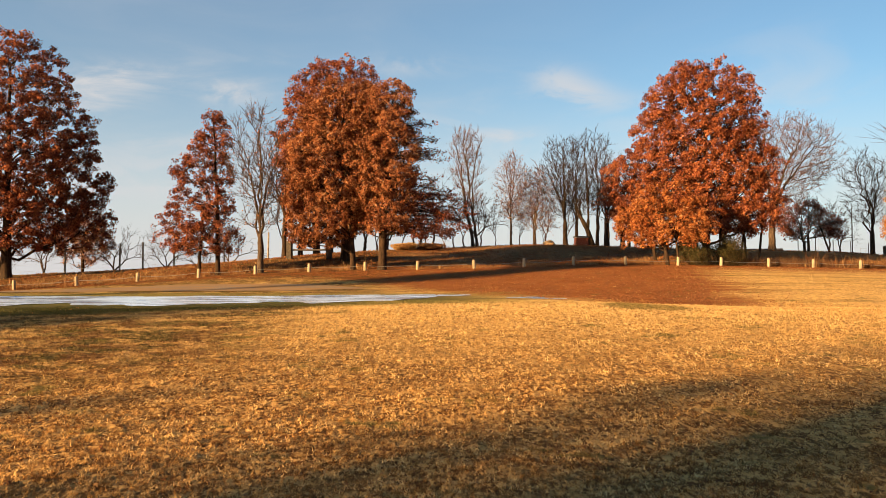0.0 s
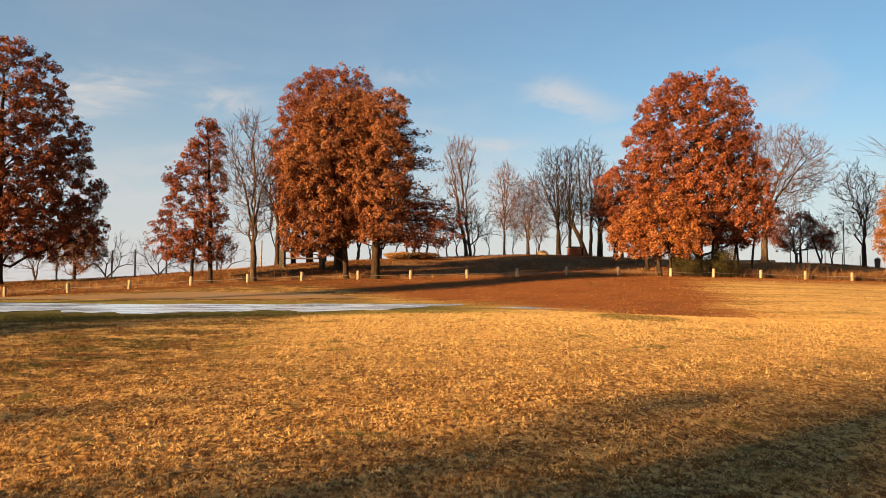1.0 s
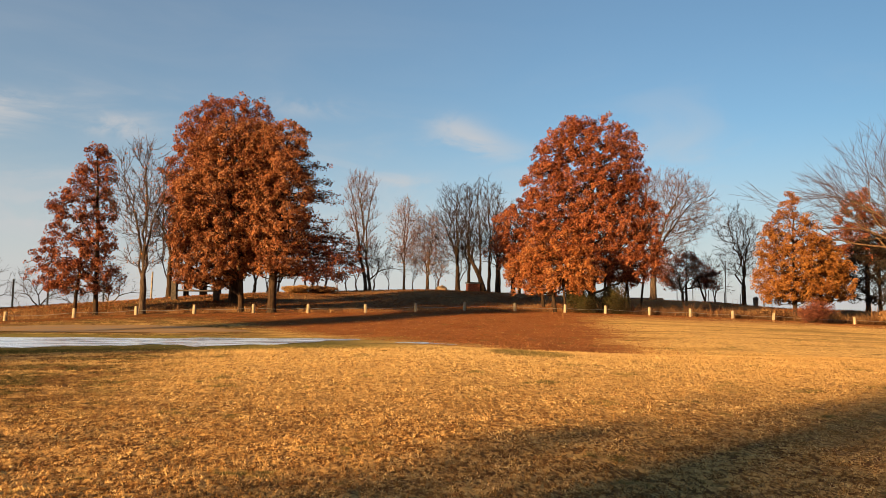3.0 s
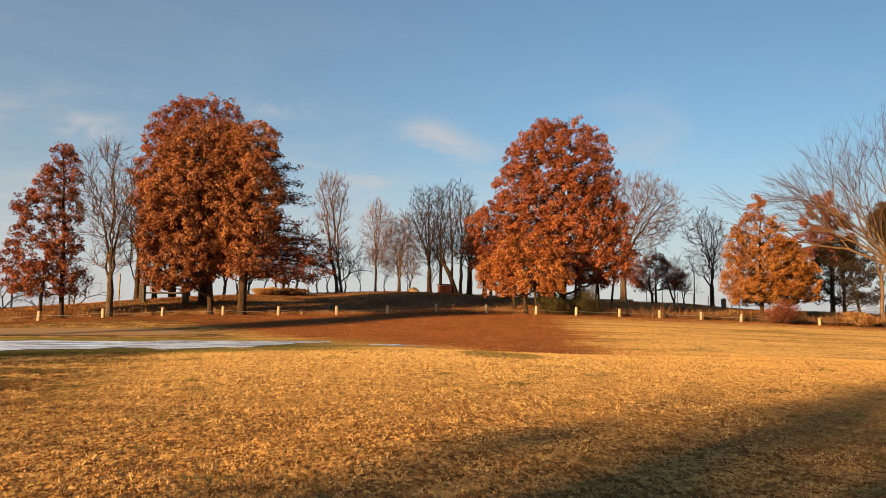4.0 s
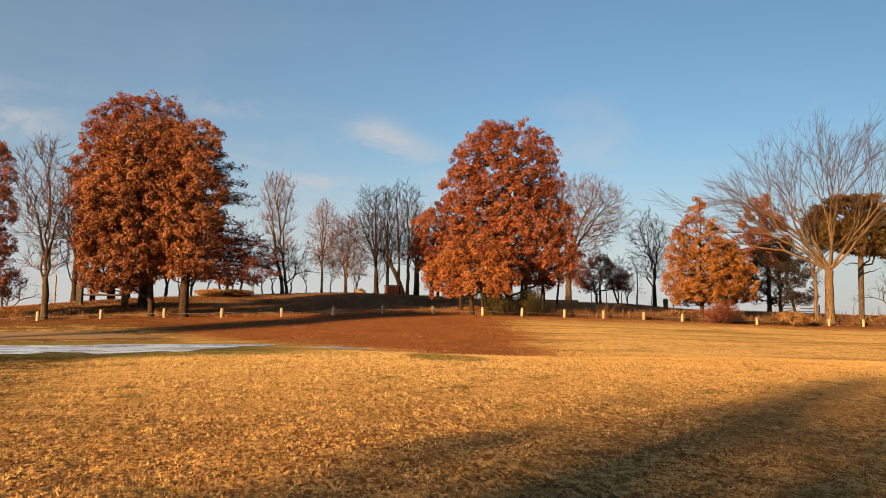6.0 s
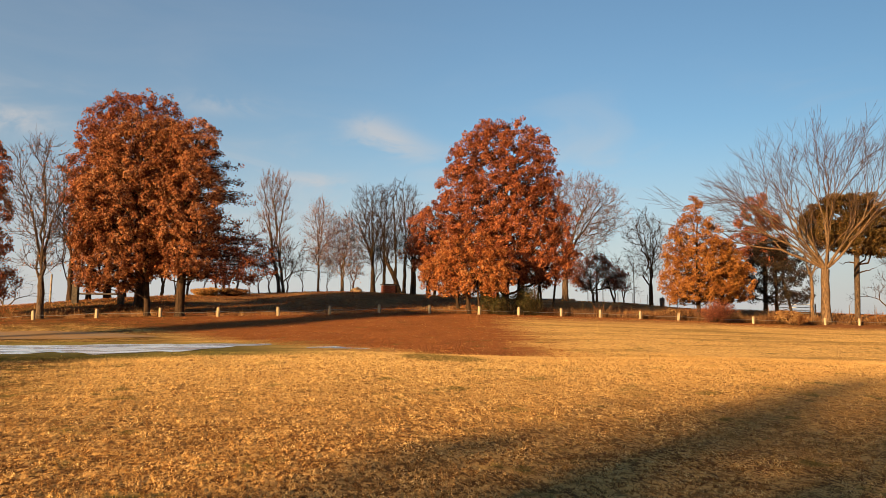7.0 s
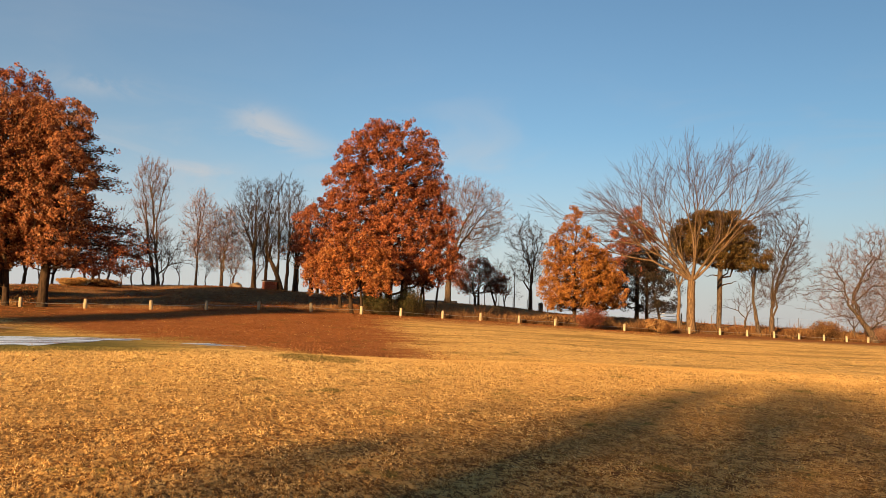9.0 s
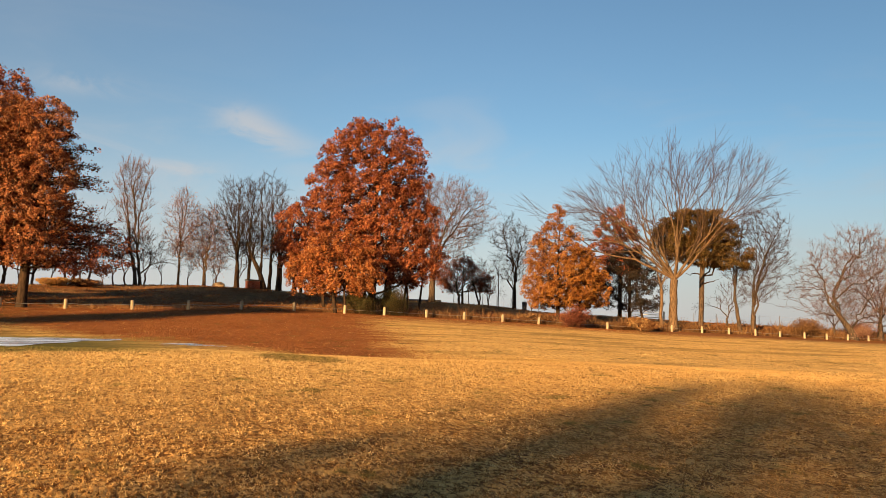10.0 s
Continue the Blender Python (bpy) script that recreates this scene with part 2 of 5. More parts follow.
M_WIRE = plain("galvanised_wire", (0.32, 0.31, 0.29), (0.2, 0.17, 0.14), 0.5, 20, 0.6)
M_FENCE = plain("fence_post_weathered", (0.30, 0.24, 0.17), (0.16, 0.12, 0.09), 0.85)
M_STEEL_POST = plain("steel_post_dark", (0.06, 0.055, 0.05), (0.12, 0.07, 0.045), 0.7)
M_DARK_WOOD = plain("dark_timber", (0.035, 0.028, 0.022), (0.08, 0.06, 0.045), 0.85)
M_PALE_RAIL = plain("pale_rail", (0.55, 0.53, 0.48), (0.38, 0.35, 0.3), 0.6)
M_BRICK = plain("red_brick", (0.17, 0.045, 0.028), (0.11, 0.033, 0.022), 0.85, 12)
M_SLAB = plain("concrete_slab", (0.34, 0.31, 0.27), (0.22, 0.2, 0.17), 0.85)
M_ROOF = plain("dark_roof", (0.03, 0.025, 0.022), (0.06, 0.05, 0.045), 0.8)
M_STONE = plain("tan_boulder", (0.32, 0.21, 0.12), (0.2, 0.13, 0.08), 0.9, 3)


# ---------------------------------------------------------------- the lie of the land
def knots(x, xs, zs):
    """A smooth curve through a few heights."""
    xs, zs = np.array(xs, float), np.array(zs, float)
    m = np.gradient(zs, xs)
    x = np.clip(x, xs[0], xs[-1])
    i = np.clip(np.searchsorted(xs, x) - 1, 0, len(xs) - 2)
    h = xs[i + 1] - xs[i]
    u = (x - xs[i]) / h
    return ((2 * u**3 - 3 * u**2 + 1) * zs[i] + (u**3 - 2 * u**2 + u) * h * m[i]
            + (3 * u**2 - 2 * u**3) * zs[i + 1] + (u**3 - u**2) * h * m[i + 1])


def post_line(x):
    return 58.9 + 0.125 * np.minimum(x, 25) + 0.085 * np.maximum(x - 25, 0)


def post_height(x):
    return knots(x, (-60, -29, -21, -13, -6, 2, 10, 20, 33, 45, 57, 73, 95), (0.3, 0.73, 1.26, 1.74, 2.0, 2.16, 2.45, 2.42, 2.2, 1.85, 1.8, 1.55, 1.4))


def crest_height(x):
    return knots(x, (-40, -14, -9, -4.7, -1.5, 1, 4, 7.3, 11, 18, 26, 40), (0.5, 0.56, 0.61, 0.69, 0.80, 0.84, 0.82, 0.71, 0.63, 0.56, 0.33, 0.1))


def hill_line(x):
    return knots(x, (-60, -28, -18, -8, 0, 14, 33, 48, 64, 100), (66, 68, 69, 76, 86, 88, 88, 85, 77, 78))


def hill_height(x):
    return knots(x, (-60, -40, -28, -18, -8, 0, 8, 14, 23, 33, 43, 49, 55, 64, 80, 110),
                 (1.3, 1.65, 2.1, 2.9, 4.0, 4.7, 5.1, 5.1, 4.8, 4.5, 4.25, 3.7, 3.5, 3.1, 2.85, 2.6))


def ground(x, y):
    """Height of the ground, for arrays or numbers."""
    x, y = np.broadcast_arrays(np.asarray(x, float), np.asarray(y, float))
    shape = x.shape
    x, y = x.ravel(), y.ravel()
    c, pz, py, hz, hy = crest_height(x), post_height(x), post_line(x), hill_height(x), hill_line(x)
    right = 1 / (1 + np.exp(-np.clip(x - 8, -60, 60) / 3))
    swale = np.minimum(0.70, c - 0.06) * (1 - right) + (c - 0.02) * right
    far = 0.73 * (1 - right) + (c + 0.30 * (pz - c) - 0.1) * right
    swale = swale - 0.13 / (1 + np.exp(-np.clip(x - 2.5, -60, 60) / 1.2)) / (1 + np.exp(np.clip(x - 24, -60, 60) / 3))
    o = np.ones_like(x)
    ys = np.stack([-900 * o, -40 * o, 0 * o, 7 * o, 14 * o, 25 * o, 28.5 * o, 37.5 * o, py - 3, py + 1.5, hy - 4, hy, hy + 14, hy + 70, 420 * o, 4000 * o])
    zs = np.stack([-6 * o, 0 * o, 0 * o, 0.03 * o, 0.30 * c / 0.8, c, swale, far, pz - 0.14, pz + 0.1, hz - 0.28, hz, hz - 1.3, -7 * o, -22 * o, -40 * o])
    d = np.diff(zs, axis=0) / np.diff(ys, axis=0)
    m = np.zeros_like(zs)
    m[1:-1] = np.where(d[1:] * d[:-1] > 0, 2 * d[1:] * d[:-1] / (d[1:] + d[:-1] + 1e-12 * np.sign(d[1:] + d[:-1] + 1e-20)), 0)
    m[0], m[-1] = d[0], d[-1]
    k = np.clip((y[None] >= ys).sum(0) - 1, 0, len(ys) - 2)
    j = np.arange(len(x))
    h = ys[k + 1, j] - ys[k, j]
    u = np.clip((y - ys[k, j]) / h, 0, 1)
    z = ((2 * u**3 - 3 * u**2 + 1) * zs[k, j] + (u**3 - 2 * u**2 + u) * h * m[k, j]
         + (3 * u**2 - 2 * u**3) * zs[k + 1, j] + (u**3 - u**2) * h * m[k + 1, j])
    near = np.exp(-np.hypot(x, y) / 90)
    z = z + near * (0.025 * np.sin(x * 0.9 + 0.6 * y) * np.sin(0.7 * y - 0.4 * x + 1) + 0.012 * np.sin(2.3 * x + 1) * np.sin(2.1 * y))
    return z.reshape(shape) if shape else float(z[0])


def cells(x, y, size, seed):
    """Smooth value noise, about -1 to 1, with lumps of the given size."""
    u, v = x / size, y / size
    i, j = np.floor(u).astype(np.int64), np.floor(v).astype(np.int64)
    a, b = u - i, v - j
    a, b = a * a * (3 - 2 * a), b * b * (3 - 2 * b)

    def h(p, q):
        k = (p * 374761393 + q * 668265263 + seed * 974711) & 0x7FFFFFFF
        k = ((k ^ (k >> 13)) * 1274126177) & 0x7FFFFFFF
        return ((k ^ (k >> 16)) & 0xFFFF) / 32767.5 - 1
    return (h(i, j) * (1 - a) + h(i + 1, j) * a) * (1 - b) + (h(i, j + 1) * (1 - a) + h(i + 1, j + 1) * a) * b


def tufts(x, y):
    """The lumpy mat of the grass on top of the ground."""
    x, y = np.asarray(x, float), np.asarray(y, float)
    d = np.hypot(x, y)
    fade = np.clip((d - 1.0) / 2, 0, 1) * np.clip((60 - d) / 30, 0.0, 1)
    p, q = x + 0.3 * cells(x, y, 0.4, 5), y + 0.3 * cells(x, y, 0.4, 6)
    n = 0.7 * cells(q + 7, p, 0.07, 2) + 0.6 * cells(p - 3, q, 0.042, 3)
    wet = np.clip((y - 25.5) / 1.5, 0, 1) * np.clip((7 - x) / 2, 0, 1) * np.clip((39 - y) / 1.5, 0, 1)
    return fade * (1 - wet) * 0.016 * n


# ---------------------------------------------------------------- mesh helpers
def mesh_from(name, verts, faces, material=None, smooth=False):
    """A mesh from numpy arrays; every face has the same number of corners."""
    verts, faces = np.asarray(verts, np.float32), np.asarray(faces, np.int32)
    me = bpy.data.meshes.new(name)
    k = faces.shape[1]
    me.vertices.add(len(verts))
    me.vertices.foreach_set("co", verts.ravel())
    me.loops.add(faces.size)
    me.loops.foreach_set("vertex_index", faces.ravel())
    me.polygons.add(len(faces))
    me.polygons.foreach_set("loop_start", np.arange(len(faces), dtype=np.int32) * k)
    me.polygons.foreach_set("use_smooth", np.full(len(faces), smooth))
    me.update(calc_edges=True)
    if material:
        me.materials.append(material)
    return me


def child(name, me, parent, label=""):
    ob = new(name, me)
    ob.parent = parent
    if label:
        ob["label"] = label
    return ob


def part(name, bm, material, parent, label=""):
    me = bpy.data.meshes.new(name)
    bm.to_mesh(me)
    bm.free()
    me.materials.append(material)
    return child(name, me, parent, label)


def root(name, x, y, label, category, group="", kind="", dz=0.0, turn=0.0):
    ob = new(name)
    ob.matrix_basis = pose(x, y, ground(x, y) + dz, 0, 0, turn)
    return tagged(ob, label, category, group, kind)


def box(bm, x0, x1, y0, y1, z0, z1, bevel=0.0, m=None):
    r = bmesh.ops.create_cube(bm, size=1)
    vs = r["verts"]
    bmesh.ops.scale(bm, vec=(x1 - x0, y1 - y0, z1 - z0), verts=vs)
    bmesh.ops.translate(bm, vec=((x0 + x1) / 2, (y0 + y1) / 2, (z0 + z1) / 2), verts=vs)
    if bevel:
        es = list({e for v in vs for e in v.link_edges})
        vs = list({v for f in bmesh.ops.bevel(bm, geom=es, offset=bevel, segments=2, affect="EDGES")["faces"] for v in f.verts} | {v for v in vs if v.is_valid})
    if m:
        bmesh.ops.transform(bm, matrix=m, verts=vs)
    return vs


def tubes(name, lines, material, min_sides=3):
    """Tapered tubes along lines of (points, radii), joined in one mesh."""
    groups = {}
    for p, r in lines:
        s = 8 if r[0] > 0.16 else 6 if r[0] > 0.07 else 4 if r[0] > 0.03 else min_sides
        groups.setdefault((len(p), s), []).append((p, r))
    V, F, base = [], [], 0
    for (k, s), items in groups.items():
        P = np.array([i[0] for i in items], float)
        Rr = np.array([i[1] for i in items], float)
        T = np.gradient(P, axis=1)
        T /= np.linalg.norm(T, axis=2, keepdims=True) + 1e-9
        up = np.where(np.abs(T[..., 2:3]) < 0.9, np.array([0, 0, 1.0]), np.array([1.0, 0, 0]))
        ref = up[:, :1]
        A = np.cross(T, ref + 0 * T)
        A /= np.linalg.norm(A, axis=2, keepdims=True) + 1e-9
        B = np.cross(T, A)
        ang = np.arange(s) * 2 * np.pi / s
        ring = P[:, :, None] + Rr[:, :, None, None] * (A[:, :, None] * np.cos(ang)[:, None] + B[:, :, None] * np.sin(ang)[:, None])
        n = len(items)
        V.append(ring.reshape(-1, 3))
        idx = np.arange(n * k * s).reshape(n, k, s) + base
        a, b = idx[:, :-1], idx[:, 1:]
        q = np.stack([a, np.roll(a, -1, 2), np.roll(b, -1, 2), b], -1)
        F.append(q.reshape(-1, 4))
        base += n * k * s
    return mesh_from(name, np.concatenate(V), np.concatenate(F), material, True)


def leaves(name, centres, normals, size, rng, material, ratio=0.62, fold=0.25):
    """One folded, pointed blade of two faces per centre."""
    n = len(centres)
    size = size * rng.uniform(0.6, 1.35, n)[:, None]
    nrm = normals / (np.linalg.norm(normals, axis=1, keepdims=True) + 1e-9)
    t = rng.normal(size=(n, 3))
    t -= nrm * (t * nrm).sum(1, keepdims=True)
    t /= np.linalg.norm(t, axis=1, keepdims=True) + 1e-9
    b = np.cross(nrm, t)
    w = size * ratio / 2
    lift = nrm * size * fold * rng.uniform(0.2, 1.4, (n, 1))
    v = np.stack([centres - t * size / 2, centres + b * w + lift + t * size * 0.05,
                  centres + t * size / 2, centres - b * w + lift + t * size * 0.05], 1)
    i = np.arange(n)[:, None] * 4
    f = np.concatenate([i + np.array([0, 2, 1]), i + np.array([0, 3, 2])])
    return mesh_from(name, v.reshape(-1, 3), f, material)


# ---------------------------------------------------------------- ground sheet
def axes(n):
    sep = n.t.nodes.new("ShaderNodeSeparateXYZ")
    n.link(n.pos(), sep.inputs[0])
    return sep.outputs["X"], sep.outputs["Y"]


def green_tint(n, col):
    """The damp rim of the frozen water and a few weedy patches stay green; the lawn beside them is browner, with tree
    shade painted into the brown.
    """
    X, Y = axes(n)
    mid = n.noise(5.5, 5.0, 0.6)
    wob = n.math("MULTIPLY", n.math("SUBTRACT", n.noise(1.0, 5.0, 0.6, n.scaled(0.35, 1.3, 1)), 0.5), 6.0)
    rim = n.math("ABSOLUTE", n.math("SUBTRACT", n.math("ADD", Y, wob), 31.5))
    rim = n.math("MULTIPLY", n.step(rim, 9.0, 6.5), n.step(n.math("ADD", X, wob), 6.0, -1.0))
    weeds = n.step(n.noise(0.8, 5.0, 0.7), 0.57, 0.67)
    tuft = n.math("ADD", n.math("POWER", n.math("MULTIPLY", n.math("SUBTRACT", X, 5.9), 0.75), 2.0), n.math("POWER", n.math("MULTIPLY", n.math("SUBTRACT", Y, 23.5), 0.55), 2.0))
    weeds = n.math("MAXIMUM", weeds, n.step(n.math("ADD", tuft, n.math("MULTIPLY", wob, 0.15)), 1.2, 0.5))
    near = n.math("SUBTRACT", n.math("SUBTRACT", n.math("ADD", Y, n.math("MULTIPLY", wob, 0.45)), 24.8), n.math("MULTIPLY", n.math("ADD", X, 2.0), 0.36))
    rim = n.math("MAXIMUM", rim, n.math("MULTIPLY", n.step(near, -0.5, 0.8), n.math("MULTIPLY", n.step(X, 1.0, -3.0), n.step(Y, 29.5, 27.5))))
    # left lawn: brown blotches, darkened further for the shade lying there
    brown = n.math("MULTIPLY", n.step(n.math("ADD", X, n.math("MULTIPLY", wob, 0.6)), -2.2, -5.2), n.step(Y, 10.0, 13.0))
    blotch = n.step(n.noise(0.9, 5.0, 0.72, n.scaled(0.75, 1.3, 1)), 0.42, 0.52)
    brown = n.math("MULTIPLY", brown, n.step(blotch, 0.0, 1.0, 0.25, 1.0))
    col = n.mix(n.math("MULTIPLY", n.math("MULTIPLY", brown, n.step(mid, 0.3, 0.6, 0.5, 1.0)), 0.92), col, n.mix(n.step(n.noise(1.3, 3.0), 0.45, 0.6), (0.10, 0.042, 0.014), (0.046, 0.04, 0.011)))
    green = n.mix(n.step(mid, 0.35, 0.65), (0.035, 0.052, 0.012), (0.12, 0.12, 0.032))
    col = n.mix(n.math("MULTIPLY", weeds, n.step(mid, 0.35, 0.6, 0.4, 0.9)), col, (0.12, 0.092, 0.024))
    sodden = n.math("MULTIPLY", n.step(n.math("ADD", Y, wob), 31.5, 29.0), n.step(n.math("ADD", X, wob), -2.0, -6.0))
    green = n.mix(n.step(Y, 33.5, 36.5), n.mix(n.math("MULTIPLY", sodden, 0.8), green, (0.022, 0.034, 0.009)), n.mix(n.step(mid, 0.3, 0.7), (0.15, 0.125, 0.03), (0.26, 0.21, 0.06)))
    return n.mix(n.math("MULTIPLY", rim, 0.85), col, green)


def ground_material():
    n = Nodes("dormant_lawn")
    X, Y = axes(n)
    # the mat of grass lies in strands that point away up the slope
    fine, mid, big = n.noise(1.0, 3.0, 0.55, n.scaled(19.0, 8.0, 1)), n.noise(5.5, 5.0, 0.6), n.noise(0.45, 4.0, 0.6)
    loose = n.noise(1.0, 3.0, 0.6, n.scaled(8.0, 3.6, 1))
    streak = n.noise(1.0, 5.0, 0.6, n.scaled(0.35, 1.3, 1))
    # brown thatch plus painted shade in the gaps between tufts, weaker farther off
    gap = n.math("ADD", n.math("MULTIPLY", fine, 0.7), n.math("MULTIPLY", n.math("ADD", loose, n.math("MULTIPLY", n.math("SUBTRACT", n.noise(1.6, 4.0, 0.65), 0.5), 1.3)), 0.3))
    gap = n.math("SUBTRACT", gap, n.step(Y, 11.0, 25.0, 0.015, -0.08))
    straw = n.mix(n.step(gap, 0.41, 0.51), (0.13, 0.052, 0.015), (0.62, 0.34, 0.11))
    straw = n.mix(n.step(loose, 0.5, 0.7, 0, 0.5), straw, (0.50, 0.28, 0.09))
    # paler with distance: makes up in colour for the low sun grazing the ground
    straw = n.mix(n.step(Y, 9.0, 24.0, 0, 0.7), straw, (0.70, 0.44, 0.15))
    clump = n.noise(1.0, 3.0, 0.6, n.scaled(15.0, 2.2, 1), 0.3)
    worn = n.math("MULTIPLY", n.step(Y, 8.0, 12.0), n.step(Y, 28.0, 19.0))
    straw = n.mix(n.math("MULTIPLY", n.math("MULTIPLY", n.step(clump, 0.47, 0.38), worn), 0.6), straw, (0.20, 0.085, 0.024))
    straw = n.mix(n.step(mid, 0.48, 0.64, 0, 0.75), straw, (0.18, 0.068, 0.02))
    straw = n.mix(n.step(big, 0.45, 0.75, 0, 0.45), straw, (0.42, 0.25, 0.09))
    lay = n.noise(1.0, 5.0, 0.68, n.scaled(0.07, 0.42, 1, 0.12), 0.8)
    straw = n.mix(n.math("MULTIPLY", n.step(lay, 0.47, 0.64), n.step(Y, 22.0, 34.0, 0, 0.8)), straw, (0.26, 0.15, 0.045))
    # fallen leaves: the broad patch before the posts and a band along them
    wob = n.math("MULTIPLY", n.math("SUBTRACT", streak, 0.5), 9.0)
    left = n.math("SUBTRACT", n.math("ADD", n.math("MULTIPLY", X, 1.37), Y), 40.0)
    right = n.math("SUBTRACT", n.math("ADD", n.math("MULTIPLY", Y, 0.22), 5.6), X)
    patch = n.math("MULTIPLY", n.step(n.math("ADD", left, wob), -1.5, 3.0), n.step(n.math("ADD", right, wob), -1.5, 1.5))
    patch = n.math("MULTIPLY", patch, n.step(Y, 25.7, 26.5))
    band = n.math("ABSOLUTE", n.math("SUBTRACT", n.math("SUBTRACT", Y, n.math("MULTIPLY", X, 0.105)), 58.0))
    band = n.step(n.math("ADD", band, wob), 9.5, 3.0)
    cover = n.math("MAXIMUM", patch, band, True)
    litter = n.mix(n.step(n.noise(16.0, 4.0, 0.7), 0.3, 0.7), (0.17, 0.058, 0.018), (0.30, 0.106, 0.033))
    litter = n.mix(n.step(big, 0.4, 0.7, 0, 0.25), litter, (0.34, 0.15, 0.055))
    cover = n.math("MULTIPLY", cover, n.step(n.noise(9.0, 4.0, 0.7), 0.22, 0.45, 0.55, 1.0))
    col = n.mix(cover, straw, litter)
    # rough dry ground of the bank and the hill
    hill = n.step(n.math("SUBTRACT", n.math("SUBTRACT", Y, n.math("MULTIPLY", X, 0.105)), 60.0), 0.0, 3.0)
    rough = n.mix(n.step(n.noise(2.2, 5.0, 0.65), 0.35, 0.65), (0.12, 0.06, 0.026), (0.27, 0.145, 0.06))
    col = n.mix(n.math("MULTIPLY", hill, 0.8), col, rough)
    col = green_tint(n, col)
    h = n.math("ADD", n.math("MULTIPLY", fine, 0.6), n.math("MULTIPLY", loose, 0.5))
    return n.done(col, 0.95, h, 1.0, 0.035, 0.05)


def build_ground():
    rr = np.concatenate([np.geomspace(0.05, 4.4, 14), 1 / np.linspace(1 / 4.7, 1 / 62, 130), np.geomspace(64, 130, 40), np.geomspace(136, 4200, 30)])
    fine = np.radians(np.arange(-34.5, 58.6, 0.26))
    coarse = np.radians(np.arange(61, 323, 4.0))
    th = np.concatenate([fine, coarse])
    Rg, Tg = np.meshgrid(rr, th, indexing="ij")
    X, Y = Rg * np.sin(Tg), Rg * np.cos(Tg)
    Z = ground(X, Y) + tufts(X, Y)
    v = np.stack([X, Y, Z], -1).reshape(-1, 3)
    v = np.vstack([v, [[0, 0, ground(0, 0)]]])
    nr, nt = len(rr), len(th)
    idx = np.arange(nr * nt).reshape(nr, nt)
    a, b = idx[:-1], idx[1:]
    q = np.stack([a, b, np.roll(b, -1, 1), np.roll(a, -1, 1)], -1).reshape(-1, 4)
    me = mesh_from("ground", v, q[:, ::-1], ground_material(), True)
    ob = new("ground", me)
    tagged(ob, "dormant straw-coloured lawn rising to a leaf-strewn hill", "lawn", kind="structure")


build_ground()


def drape(name, outline, lift, material, label, category, level=None, step=0.6):
    """A thin sheet that follows the ground inside a wavy outline given as (x, near edge, far edge) functions."""
    x0, x1, near, far = outline
    xs = np.arange(x0, x1 + 1e-6, step)
    us = np.linspace(0, 1, 14)
    Xg, U = np.meshgrid(xs, us, indexing="ij")
    Yg = near(Xg) + (far(Xg) - near(Xg)) * U
    Zg = (ground(Xg, Yg) if level is None else np.maximum(ground(Xg, Yg), level)) + lift
    v = np.stack([Xg, Yg, Zg], -1).reshape(-1, 3)
    idx = np.arange(Xg.size).reshape(Xg.shape)
    q = np.stack([idx[:-1, :-1], idx[1:, :-1], idx[1:, 1:], idx[:-1, 1:]], -1).reshape(-1, 4)
    ob = new(name, mesh_from(name, v, q, material, True))
    return tagged(ob, label, category, kind="structure")


def ice_material():
    n = Nodes("white_ice")
    f = n.noise(1.5, 5.0, 0.6, n.scaled(0.22, 0.7, 1, 0.5), 0.6)
    g = n.noise(7.0, 4.0, 0.6)
    # blue stands in for reflected sky, the grey-blue streaks for shaded ice
    col = n.mix(n.step(f, 0.46, 0.62), (0.56, 0.73, 0.98), (0.28, 0.38, 0.56))
    col = n.mix(n.step(g, 0.55, 0.75, 0, 0.3), col, (0.68, 0.81, 0.98))
    return n.done(col, n.step(f, 0.35, 0.6, 0.4, 0.16), n.noise(1.0, 4.0, 0.6, n.scaled(0.8, 2.5, 1)), 0.25, 0.02, 0.5)


def asphalt_material():
    n = Nodes("worn_asphalt")
    f, g = n.noise(60.0, 3.0), n.noise(1.2, 5.0, 0.6, n.scaled(0.4, 1.3, 1))
    col = n.mix(n.step(f, 0.3, 0.7), (0.19, 0.145, 0.105), (0.29, 0.22, 0.16))
    col = n.mix(n.step(g, 0.36, 0.58, 0.1, 0.85), col, (0.34, 0.19, 0.08))
    return n.done(col, 0.95, f, 0.4, 0.01, 0.05)


def wav(x, a, b, c):
    return a * np.sin(0.8 * x + b) + 0.5 * a * np.sin(2.1 * x + c) + 0.3 * a * np.sin(4.7 * x + b * c)


drape("frozen_water", (-32.0, 1.4, lambda x: 30.2 + wav(x, 0.95, 1, 2) + np.maximum(x + 2.2, 0) * 1.7,
                       lambda x: 36.5 + wav(x, 0.25, 4, 1) + 0.13 * np.clip(x + 12, 0, 11)), 0.015,
      ice_material(), "shallow white frozen water lying in the grass", "ice", step=0.3)
drape("frozen_water", (2.6, 5.2, lambda x: 33.2 + wav(x, 0.2, 3, 2) - (x - 3.9) * 0.25, lambda x: 34.6 + wav(x, 0.25, 1, 1) - np.abs(x - 3.9) * 0.9), 0.015,
      bpy.data.materials["white_ice"], "small grey-blue frozen puddle in the grass", "ice", step=0.2)
